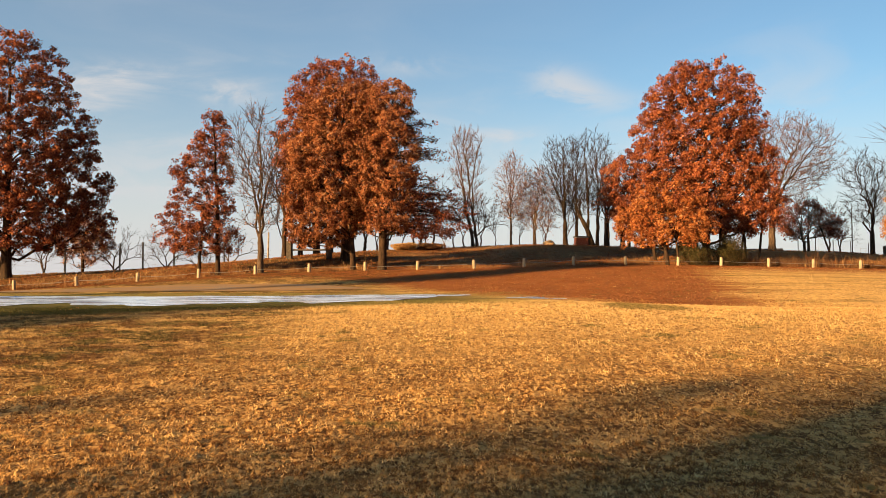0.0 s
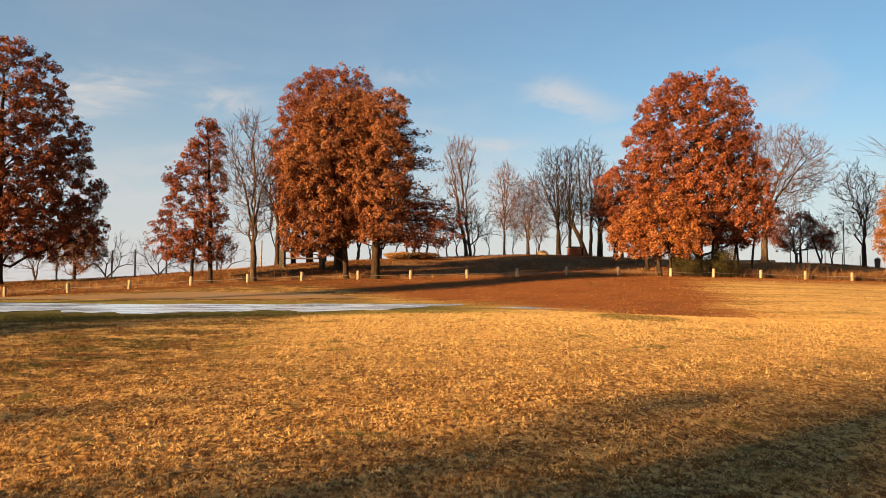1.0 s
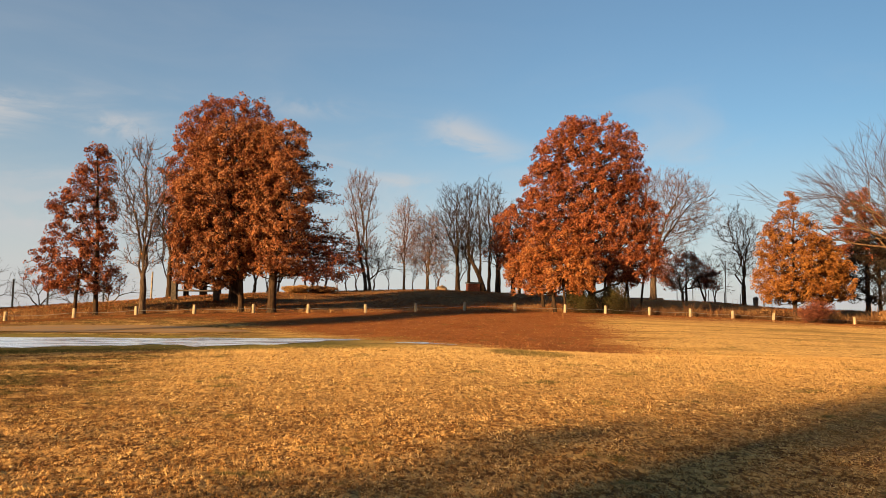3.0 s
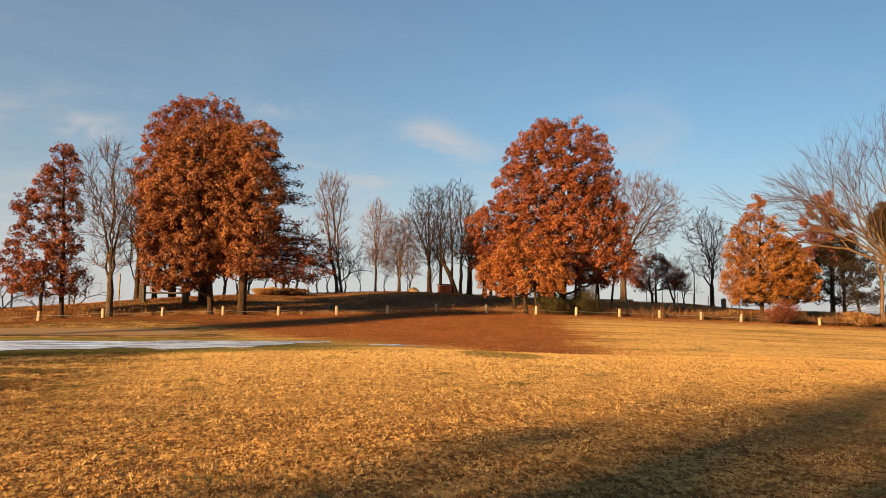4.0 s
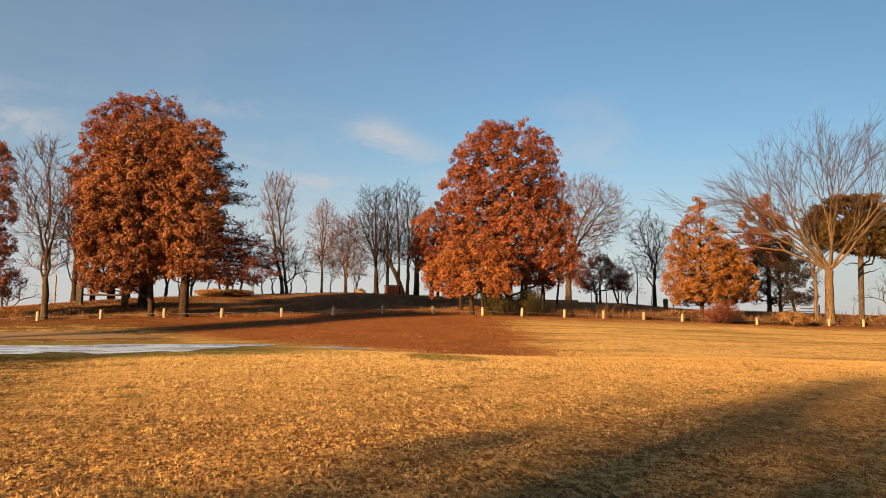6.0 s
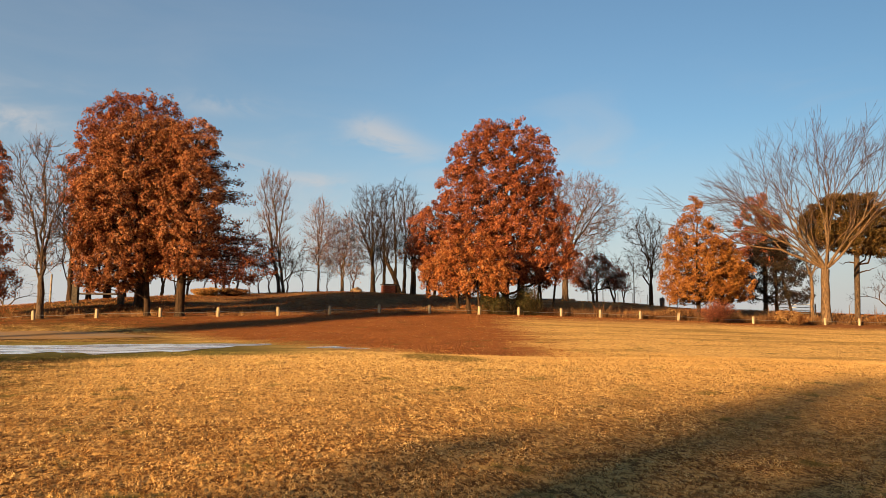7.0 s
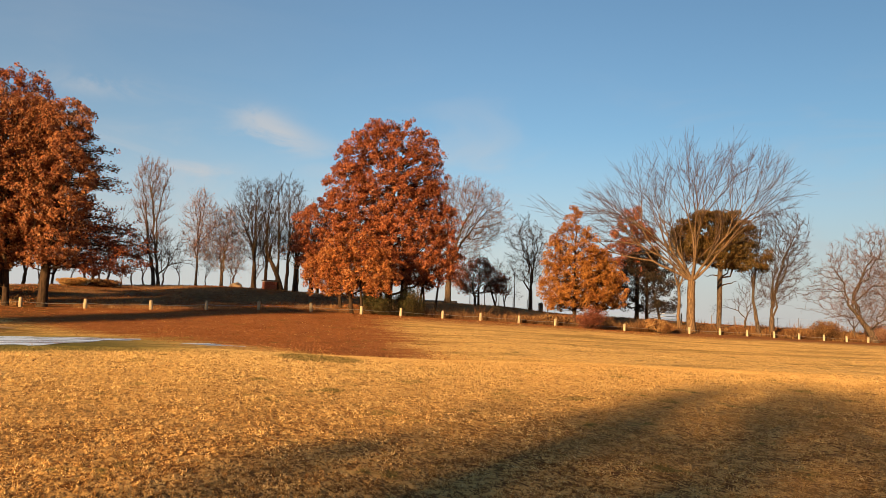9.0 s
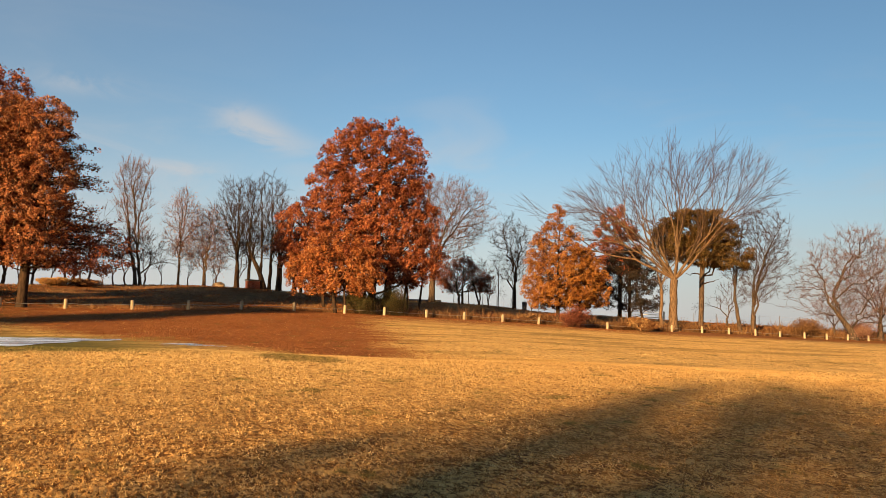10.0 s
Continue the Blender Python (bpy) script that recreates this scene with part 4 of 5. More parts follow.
leafy_tree("oak_tree", 22.3, 67.6, 17.4,
           [(2.3, -4.6, 4.0), (3.1, -7.4, 5.8), (4.1, -8.8, 6.4), (5.2, -9.1, 6.5), (6.6, -8.6, 6.1), (8.3, -8.0, 5.5), (9.4, -6.9, 5.1), (10.7, -6.4, 4.9), (13.0, -5.5, 4.6), (14.5, -4.9, 4.4), (16.1, -3.6, 3.2), (17.1, -2.0, 1.8)],
           "tall oak in dense red-brown autumn leaf", 15, clumps=3100, per=37, leaf=0.18, spread=0.24, base_r=0.36, leaf_mat=M_LEAF_RED, group=ROW, gaps=0.36, depth=0.62,
           extra_stems=[(-1.03, 0.3, (-1.7, 0, 5.0), 0.12), (0.9, -0.3, (1.4, 0, 5.0), 0.12), (2.93, 0.4, (3.6, 0, 5.0), 0.11), (3.7, 0.8, (3.3, 0.5, 4.6), 0.09), (4.45, 0.2, (5.0, 0, 4.6), 0.1), (-4.0, 1.0, (-4.6, 1, 4.6), 0.14), (-3.3, 1.2, (-2.6, 1, 4.8), 0.12)])
leafy_tree("oak_tree", 17.4, 61.8, 6.8,
           [(1.6, -3.6, 3.0), (2.4, -4.2, 3.6), (3.5, -4.4, 3.8), (4.8, -3.6, 3.0), (6.0, -2.2, 1.8), (6.8, -0.6, 0.8)],
           "spreading oak with low orange-brown boughs and leaning stems", 16, clumps=520, per=38, leaf=0.165, spread=0.22, base_r=0.15, lean=(-1.0, 0.2), gaps=0.5, depth=0.6, leaf_mat=M_LEAF_RUST,
           extra_stems=[(0.75, -0.4, (0.5, -0.2, 3.6), 0.1)], group=ROW)
leafy_tree("oak_tree", 41.7, 68.2, 12.2,
           [(1.6, -2.8, 3.0), (2.8, -3.6, 4.0), (4.4, -3.6, 4.0), (6.7, -3.2, 3.0), (8.9, -2.2, 1.9), (10.0, -1.5, 1.3), (11.9, -0.3, 0.3)],
           "oak with golden-brown leaves and a pointed crown", 17, clumps=850, per=30, leaf=0.18, base_r=0.2, spread=0.23, leaf_mat=M_LEAF_GOLD, group=BACK, gaps=0.45, top=0.95)
leafy_tree("oak_tree", 44.4, 68.4, 7.8,
           [(1.8, -2.0, 2.3), (3.0, -2.4, 3.0), (4.8, -2.2, 2.8), (6.4, -1.6, 1.8), (7.7, -0.4, 0.5)],
           "small oak with golden-brown leaves", 18, clumps=420, per=27, leaf=0.2, base_r=0.2, spread=0.23, leaf_mat=M_LEAF_GOLD, group=BACK, gaps=0.5)
leafy_tree("evergreen_oak_tree", 52.6, 71.5, 8.4,
           [(1.6, -3.2, 3.6), (2.6, -3.6, 3.9), (4.2, -3.0, 3.4), (6.0, -2.6, 2.8), (7.6, -1.8, 1.8), (8.3, -0.6, 0.6)],
           "low dark evergreen tree in the shade", 19, clumps=460, per=34, leaf=0.17, base_r=0.18, spread=0.3, leaf_mat=M_SHADE_LEAF, group=BACK, extra_stems=[(1.5, -0.6, (0.9, 0, 4.0), 0.14)], gaps=0.85)
leafy_tree("oak_tree", 57.4, 80.0, 13.6,
           [(5.2, -2.0, 2.6), (8.0, -3.4, 2.4), (10.6, -3.2, 2.0), (12.4, -2.2, 0.8), (13.4, -1.2, 0.2)],
           "russet oak behind the pine", 20, clumps=330, per=40, leaf=0.2, base_r=0.24, leaf_mat=M_LEAF_RED, group=BACK, gaps=0.6)
leafy_tree("small_tree", 39.4, 86.0, 5.6,
           [(1.5, -2.0, 3.4), (2.3, -3.2, 4.0), (3.3, -3.6, 3.6), (4.3, -2.4, 2.4), (5.3, -0.6, 1.0)],
           "low wide dark red-brown tree with two stems", 26, clumps=340, per=30, leaf=0.16, base_r=0.14, leaf_mat=M_LEAF_DARK, extra_stems=[(1.9, -0.9, (1.0, 0, 3.4), 0.1)], gaps=0.62)
leafy_tree("small_tree", -33.8, 75.0, 6.6,
           [(0.0, 0, 3.4, 2.9, 2.4, 2.4, 3), (0.4, 0, 4.8, 2.0, 1.8, 1.6, 1)],
           "rounded brown-leaved tree behind the wire fence", 27, clumps=220, per=40, leaf=0.17, base_r=0.16, leaf_mat=M_LEAF_DULL)

# ---------------------------------------------------------------- bare trees
FINE = (0.09, 0.03, 0.43, 0.80, 2)
GNARLED = (0.17, 0.015, 0.55, 0.79, 2)
crown_tree("bare_tree", -13.35, 58.5, 12.4,
           [(3.6, -1.6, 1.4), (5.6, -2.4, 2.0), (7.6, -2.7, 2.2), (9.6, -2.6, 2.2), (11.2, -2.3, 1.6), (12.2, -1.5, 0.8)],
           "leafless tree with many brown upright limbs beside the posts", 21, n=270, base_r=0.25, bole=0.28, pull=0.55, lift=0.4, bark=M_BARK, tuft=420, tuft_mat=M_LEAF_RUST)
bare_tree("elm_tree", 54.5, 66.6, 21.6, "great leafless elm spreading like a fan", 22, 0.42, bole=0.24, spec=(0.085, 0.012, 0.33, 0.83, 2), top=6, bark=M_BARK_TAN, limb=0.42,
          mains=((-0.79, 0.64, 0.72), (-0.46, 0.70, 0.95), (-0.59, 0.10, 1.05), (0.02, 0.37, 1.10), (-0.10, -0.24, 1.10), (0.44, -0.03, 1.05), (0.35, -0.48, 0.95), (0.70, -0.38, 0.80), (-0.80, 0.20, 0.75)))
bare_tree("slender_tree", 53.6, 67.4, 9.0, "slender pale stem beside the elm", 23, 0.17, bole=0.5, spec=FINE, top=4, bark=M_BARK_TAN)
crown_tree("bare_tree", 3.35, 88.5, 13.4,
           [(4.5, -1.2, 0.8), (6.0, -2.0, 0.9), (8.5, -2.6, 1.0), (11.6, -2.4, 1.1), (13.2, -1.9, -0.3)],
           "slim leafless tree on the hill against the sky", 31, n=272, base_r=0.2, bole=0.3, lean=(-0.7, 0), pull=0.55, lift=0.6, mains=3, group=HILLTOP, stems=((0.5, -0.2, 5.0),), twig_mat=M_TWIG_PINK)
crown_tree("bare_tree", 7.6, 89.0, 10.4,
           [(3.0, -1.2, 1.6), (4.5, -1.6, 2.4), (6.5, -2.2, 2.4), (8.5, -1.8, 1.8), (10.3, -0.3, 0.6)],
           "slim tree with a few pinkish dry leaves", 32, n=240, base_r=0.13, bole=0.4, pull=0.50, mains=4, group=HILLTOP, tuft=1500, twig_mat=M_TWIG_PINK)
crown_tree("bare_tree", 10.3, 89.5, 9.0,
           [(2.0, -1.6, 2.0), (4.0, -2.2, 2.4), (6.0, -2.0, 2.2), (8.0, -1.4, 1.4), (9.0, -0.4, 0.4)],
           "gnarled tree on the hill with some pinkish dry leaves", 33, n=272, base_r=0.2, bole=0.22, pull=0.45, wobble=0.12, bark=M_BARK_TAN, group=HILLTOP, tuft=1500, twig_mat=M_TWIG_PINK)
crown_tree("bare_tree", 13.8, 90.0, 12.2,
           [(3.5, -2.0, 1.4), (6.0, -3.2, 2.0), (8.5, -3.4, 2.4), (10.5, -2.8, 2.2), (12.0, -1.8, 1.4)],
           "dark leafless tree on the hill", 34, n=416, base_r=0.26, bole=0.3, pull=0.53, lift=0.5, bark=M_BARK_DARK, group=HILLTOP)
crown_tree("bare_tree", 16.9, 90.0, 12.8,
           [(4.0, -3.2, 2.0), (6.5, -3.6, 2.6), (9.0, -3.4, 2.8), (11.0, -2.6, 2.6), (12.6, -1.8, 1.6)],
           "dark leafless tree with leaning stems on the hill", 35, n=416, base_r=0.28, bole=0.34, lean=(-1.9, 0), pull=0.53, lift=0.5, bark=M_BARK_DARK, group=HILLTOP, stems=((0.5, 0.6, 4.2), (-0.5, -0.5, 4.0)))
crown_tree("bare_tree", 36.3, 88.0, 15.4,
           [(4.2, -1.5, 3.2), (6.8, -2.2, 5.4), (9.0, -2.6, 7.4), (11.0, -2.6, 7.7), (13.2, -2.0, 6.2), (15.0, -1.2, 3.0)],
           "broad tree with pinkish bare twigs behind the oaks", 36, n=896, base_r=0.42, bole=0.24, pull=0.51, shell=0.5, mains=7, twigs=3, twig_len=0.75, tuft=4200, tuft_mat=M_LEAF_DULL, leaf=0.1, group=HILLTOP, twig_mat=M_TWIG_PINK)
crown_tree("bare_tree", 47.1, 87.5, 12.0,
           [(3.4, -1.2, 1.0), (4.4, -2.2, 1.6), (6.4, -3.0, 2.1), (8.4, -3.4, 2.2), (10.4, -2.8, 1.6), (11.8, -1.4, 0.4)],
           "dark gnarled leafless tree by the rail fence", 37, n=304, base_r=0.28, bole=0.3, pull=0.50, wobble=0.12, bark=M_BARK_DARK, group=HILLTOP)
crown_tree("bare_tree", 66.4, 67.9, 14.2,
           [(3.4, -1.4, 1.6), (5.6, -3.2, 3.2), (7.5, -3.6, 3.9), (10.0, -3.5, 4.2), (12.3, -2.6, 3.6), (13.8, -1.0, 2.4)],
           "leafless tree with two brown stems on the bank", 38, n=672, base_r=0.3, bole=0.2, pull=0.53, lift=0.4, stems=((-1.3, -1.9, 4.0),))
crown_tree("bare_tree", 81.5, 67.6, 13.6,
           [(2.0, -3.5, 3.0), (3.6, -7.0, 5.0), (6.0, -8.0, 6.0), (8.5, -7.0, 6.0), (11.0, -4.6, 4.6), (13.2, -2.0, 2.4)],
           "wide scrubby leafless tree on the bank", 39, n=896, base_r=0.42, bole=0.3, lean=(-2.6, 0), pull=0.45, shell=0.55, wobble=0.13, mains=7, twigs=3, lift=0.1, tuft=1600, tuft_mat=M_LEAF_DULL, leaf=0.1, twig_mat=M_TWIG_PINK)
crown_tree("bare_tree", 87.0, 68.6, 13.0,
           [(2.0, -3.5, 3.0), (4.0, -5.6, 5.0), (7.0, -6.0, 6.0), (10.0, -4.6, 5.0), (12.8, -1.6, 2.0)],
           "wide scrubby leafless tree on the bank", 40, n=672, base_r=0.36, bole=0.2, pull=0.45, wobble=0.13, mains=7, twigs=3, lift=0.1, tuft=1200, tuft_mat=M_LEAF_DULL, leaf=0.1, twig_mat=M_TWIG_PINK)

# smaller ones farther back: three shapes, set out again with other turns and sizes
back = [bare_tree("scrub_tree", -2.0, 90.0, 7.0, "low gnarled leafless tree far up the hill", 61, 0.1, bole=0.2, spec=GNARLED, top=5, bark=M_TWIG_PINK, group="scrub on the hill"),
        bare_tree("scrub_tree", 24.0, 93.0, 8.0, "dark thin leafless tree far up the hill", 62, 0.18, bole=0.35, spec=FINE, top=5, bark=M_BARK_DARK, group="scrub on the hill"),
        bare_tree("scrub_tree", -32.0, 78.0, 6.0, "small leafless tree behind the wire fence", 63, 0.14, bole=0.18, spec=(0.14, 0.03, 0.5, 0.8, 2), top=5, bark=M_BARK, group="scrub on the hill")]
for k, x, y, sc, turn in ((0, -3.0, 84, 1.1, 200), (0, -1.0, 86, 1.2, 330), (0, -5.6, 82, 1.2, 280), (0, 2.4, 92, 1.0, 170), (1, -14.2, 72, 1.3, 300), (1, -11.6, 74, 1.35, 240), (1, -9.6, 79, 1.3, 110),
                          (2, -7.8, 80, 1.2, 70), (2, -2.4, 88, 1.2, 190), (2, 3.8, 91, 1.1, 310), (0, -7.0, 84, 1.0, 40), (0, 1.2, 91, 0.9, 130), (0, -4.4, 87, 0.8, 77), (0, 4.4, 93, 1.0, 15), (0, 12.2, 94, 1.1, 190), (0, 14.8, 95, 1.1, 100), (1, 15.4, 92, 1.1, 20),
                          (1, 19.0, 92, 1.0, 90), (1, 20.8, 93, 0.9, 150), (1, 27.4, 92, 1.1, 210), (1, 29.6, 93, 0.9, 250), (1, 22.2, 95, 1.1, 300), (1, 31.6, 91, 0.8, 10),
                          (1, 17.6, 86, 1.2, 5), (1, 19.8, 88, 1.3, 35), (1, 25.6, 86, 1.3, 75), (1, 27.0, 88, 1.2, 115), (1, 30.6, 87, 1.2, 155), (1, 24.6, 90, 1.3, 195), (1, 21.4, 85, 1.1, 255), (0, -14.8, 74, 1.2, 10), (1, -13.4, 75, 1.25, 60), (1, -12.2, 76, 1.3, 140), (1, -10.8, 77, 1.2, 200), (2, -38.5, 77, 1.0, 100), (2, -27.0, 78, 0.9, 200),
                          (2, -24.2, 80, 0.7, 20), (2, -21.0, 79, 0.9, 320), (2, -41.0, 74, 1.1, 45), (0, 42.6, 88, 0.9, 15), (2, 38.0, 84, 1.1, 260), (2, 66.5, 72, 0.9, 80), (2, 81.0, 70, 0.9, 150),
                          (0, 6.2, 93, 0.7, 250), (0, 9.0, 94, 0.75, 60), (0, 0.2, 93, 0.75, 310), (0, 11.6, 92, 0.6, 120), (0, 33.6, 91, 0.7, 20), (0, 35.2, 93, 0.6, 280), (0, 30.2, 95, 0.8, 140), (2, 44.8, 90, 0.8, 220)):
    copy_thing(back[k], pose(x, y, ground(x, y), 0, 0, turn) @ Matrix.Scale(sc, 4))


def pine_tree(x, y, height, seed):
    rng = np.random.default_rng(seed)
    ob = root("pine_tree", x, y, "old pine with a flat olive-brown crown and bare lower boughs", "tree", turn=-40)
    pts = outlined([(6.6, 3.0, 5.2), (7.4, -3.0, 5.6), (8.6, -5.0, 5.5), (10.0, -5.3, 4.6), (11.5, -4.8, 3.6), (12.6, -3.8, 2.8), (13.1, -2.4, 1.8)], 520, rng, math.atan2(x, y) + radians(-40), 0.8, 0.4, 0.45, seed=seed)
    trunk = flared(height * 0.86, (0.3, 0), rng)
    nodes, parent = balanced_tree(pts, trunk, 0.5)
    t, limbs = limb_lines(nodes, parent, len(trunk), 0.27, 0.02, rng, 0.16)
    tp, tr = t[0]
    tp = np.vstack([tp[0] - [0, 0, 0.35], tp])
    child("trunk", tubes("trunk", [(tp, np.concatenate([[tr[0] * 1.3], tr]))], M_BARK), ob)
    for z, dx in ((0.36, 1.9), (0.44, -1.8), (0.5, 2.4)):
        u = np.linspace(0, 1, 6)[:, None]
        line = np.array([0.1, 0, z * height]) + u * np.array([dx, rng.normal(0, 0.6), 0.5]) + rng.normal(0, 0.16, (6, 3)) * u
        child("dead_bough", tubes("dead_bough", [(line, np.linspace(0.09, 0.02, 6))], M_BARK_DARK), ob)
    child("branchwork", tubes("branchwork", limbs, M_BARK_DARK), ob)
    k = 90
    c = np.repeat(pts, k, 0)
    off = rng.normal(size=c.shape)
    off *= (rng.uniform(0.1, 1, len(c)) ** 0.4 / np.linalg.norm(off, axis=1))[:, None] * np.array([0.6, 0.6, 0.3])
    child("crown", leaves("crown", c + off, rng.normal(size=c.shape) + [0, 0, 0.4], 0.26, rng, M_NEEDLE, 0.34, 0.1), ob)


pine_tree(60.8, 69.8, 13.4, 70)


def shrub(name, x, y, w, h, label, seed, mat, n=5000, leaf=0.12, ratio=0.6, category="shrub", group="", up=0.0):
    """A bush: stems from one foot and a ragged mass of small leaves."""
    rng = np.random.default_rng(seed)
    ob = root(name, x, y, label, category, group)
    lobes = [(rng.uniform(-0.3, 0.3) * w, rng.uniform(-0.2, 0.2) * w, h * rng.uniform(0.3, 0.62), w * 0.3, w * 0.28, h * 0.36, 1) for _ in range(5)]
    pts = in_lobes(lobes, 70, rng, 0.35)
    pts[:, 2] = np.maximum(pts[:, 2], 0.12)
    lines = []
    for p in pts:
        u = np.linspace(0, 1, 4)[:, None]
        lines.append((np.array([0, 0, -0.1]) * (1 - u) + p * u + rng.normal(0, 0.05, (4, 3)) * u, np.linspace(0.03, 0.008, 4)))
    child("stem_cluster", tubes("stem_cluster", lines, M_BARK), ob)
    c = np.repeat(pts, n // 70, 0)
    off = rng.normal(size=c.shape)
    off *= (rng.uniform(0.05, 1, len(c)) ** 0.5 / np.linalg.norm(off, axis=1))[:, None] * np.array([0.22 * w, 0.22 * w, 0.2 * h])
    p = c + off
    p[:, 2] = np.abs(p[:, 2])
    child("foliage", leaves("foliage", p, rng.normal(size=c.shape) + [0, 0, up], leaf, rng, mat, ratio), ob)


shrub("cedar_bush", 19.7, 62.0, 2.5, 2.3, "olive-green cedar bush between the posts", 71, M_CEDAR, 7000, 0.12, 0.3, group="cedar bushes")
shrub("cedar_bush", 22.2, 62.8, 2.6, 2.9, "olive-green cedar bush between the posts", 72, M_CEDAR, 8000, 0.12, 0.3, group="cedar bushes")
shrub("dry_shrub", 39.6, 62.5, 2.8, 2.3, "rust-brown leafy shrub on the bank", 73, M_LEAF_DARK, 4500, 0.11)
shrub("grass_clump", 48.1, 63.2, 2.3, 1.3, "pale tan clump of dry grass on the bank", 74, M_BRUSH, 5000, 0.28, 0.08, up=-0.5)
shrub("dry_shrub", 74.0, 67.2, 4.2, 2.2, "tangled grey-brown leafless shrub on the bank", 75, M_SCRUB, 4500, 0.22, 0.1)
shrub("dry_shrub", 83.0, 68.2, 4.0, 2.6, "tangled red-brown shrub on the bank", 76, M_LEAF_DULL, 5000, 0.13)
shrub("dry_shrub", 37.5, 64.8, 2.4, 1.0, "low brown shrub on the bank", 77, M_SCRUB, 2500, 0.14)
shrub("grass_clump", -3.9, 78.5, 2.4, 0.75, "golden tan clump of dry grass on the hill", 78, M_STRAW, 6000, 0.24, 0.08, up=1.2)
shrub("dry_shrub", -1.2, 80.0, 2.6, 0.7, "low brown brush beside the grass clump on the hill", 79, M_SCRUB, 2600, 0.16)


# ---------------------------------------------------------------- trees out of view towards the sun; their shade falls on the lawn
SUNWARD = "oaks towards the sun"
leafy_tree("oak_tree", -26.2, -13.9, 11.8, [(0.7, -0.9, 4.2, 1.2, 1.2, 2.0, 2.4), (0.65, -0.85, 7.2, 0.95, 0.95, 1.5, 2.2), (0.2, -0.25, 9.3, 0.75, 0.75, 1.6, 2), (0, 0, 11.0, 0.45, 0.45, 1.0, 0.6)], OAK, 51, clumps=210, per=6, leaf=0.3, base_r=0.24, spread=0.48, group=SUNWARD, shell=0.4)
leafy_tree("slender_oak_tree", -30.7, -14.8, 9.9, [(0.7, -0.95, 8.5, 0.4, 0.4, 0.6, 1.2), (0.1, -0.15, 9.4, 0.3, 0.3, 0.7, 0.8)], "slender oak with few rust-brown leaves", 56, clumps=30, per=6, leaf=0.26, base_r=0.16, group=SUNWARD)
leafy_tree("slender_oak_tree", -35.6, -14.0, 9.0, [(0, 0, 5.6, 0.4, 0.4, 1.4, 1.4), (0, 0, 7.4, 0.4, 0.4, 1.2, 2), (0, 0, 8.7, 0.25, 0.25, 0.5, 0.5)], "slender oak with few rust-brown leaves", 57, clumps=60, per=8, leaf=0.26, base_r=0.14, group=SUNWARD)
leafy_tree("oak_tree", -21.2, -13.5, 12.4, [(0, 0, 4.0, 5.2, 5.2, 2.6, 4), (0, 0, 7.4, 5.2, 5.2, 2.6, 4), (0, 0, 10.0, 4.6, 4.6, 2.2, 3)], OAK, 52, clumps=900, per=5, leaf=0.3, base_r=0.34, spread=1.0, group=SUNWARD)
leafy_tree("oak_tree", -15.8, -20.6, 12.4, [(0, 0, 4.0, 6.2, 6.2, 2.6, 4), (0, 0, 7.4, 6.2, 6.2, 2.6, 4), (0, 0, 10.0, 5.6, 5.6, 2.2, 4)], OAK, 55, clumps=900, per=6, leaf=0.3, base_r=0.34, spread=1.0, group=SUNWARD)
leafy_tree("oak_tree", -50.9, 12.6, 21.0, [(0, 0, 14.6, 2.2, 2.2, 1.6, 2), (0, 0, 17.0, 3.0, 3.0, 2.0, 4), (-0.6, 0.8, 19.2, 4.0, 4.0, 1.7, 5)], "tall oak with a high rust-brown crown", 53, clumps=430, per=26, leaf=0.34, base_r=0.36, group=SUNWARD)
leafy_tree("oak_tree", -47.0, -6.6, 13.0, [(0, 0, 5.6, 4.4, 4.4, 3.0, 4), (0, 0, 9.6, 3.6, 3.6, 2.8, 3)], OAK, 54, clumps=300, per=28, leaf=0.28, base_r=0.3, group=SUNWARD)

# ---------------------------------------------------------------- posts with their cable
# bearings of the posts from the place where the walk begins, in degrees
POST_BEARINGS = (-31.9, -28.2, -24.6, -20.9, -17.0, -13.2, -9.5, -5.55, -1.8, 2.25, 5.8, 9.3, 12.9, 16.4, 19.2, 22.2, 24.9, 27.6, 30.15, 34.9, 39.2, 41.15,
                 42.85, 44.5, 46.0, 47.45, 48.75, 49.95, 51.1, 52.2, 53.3)


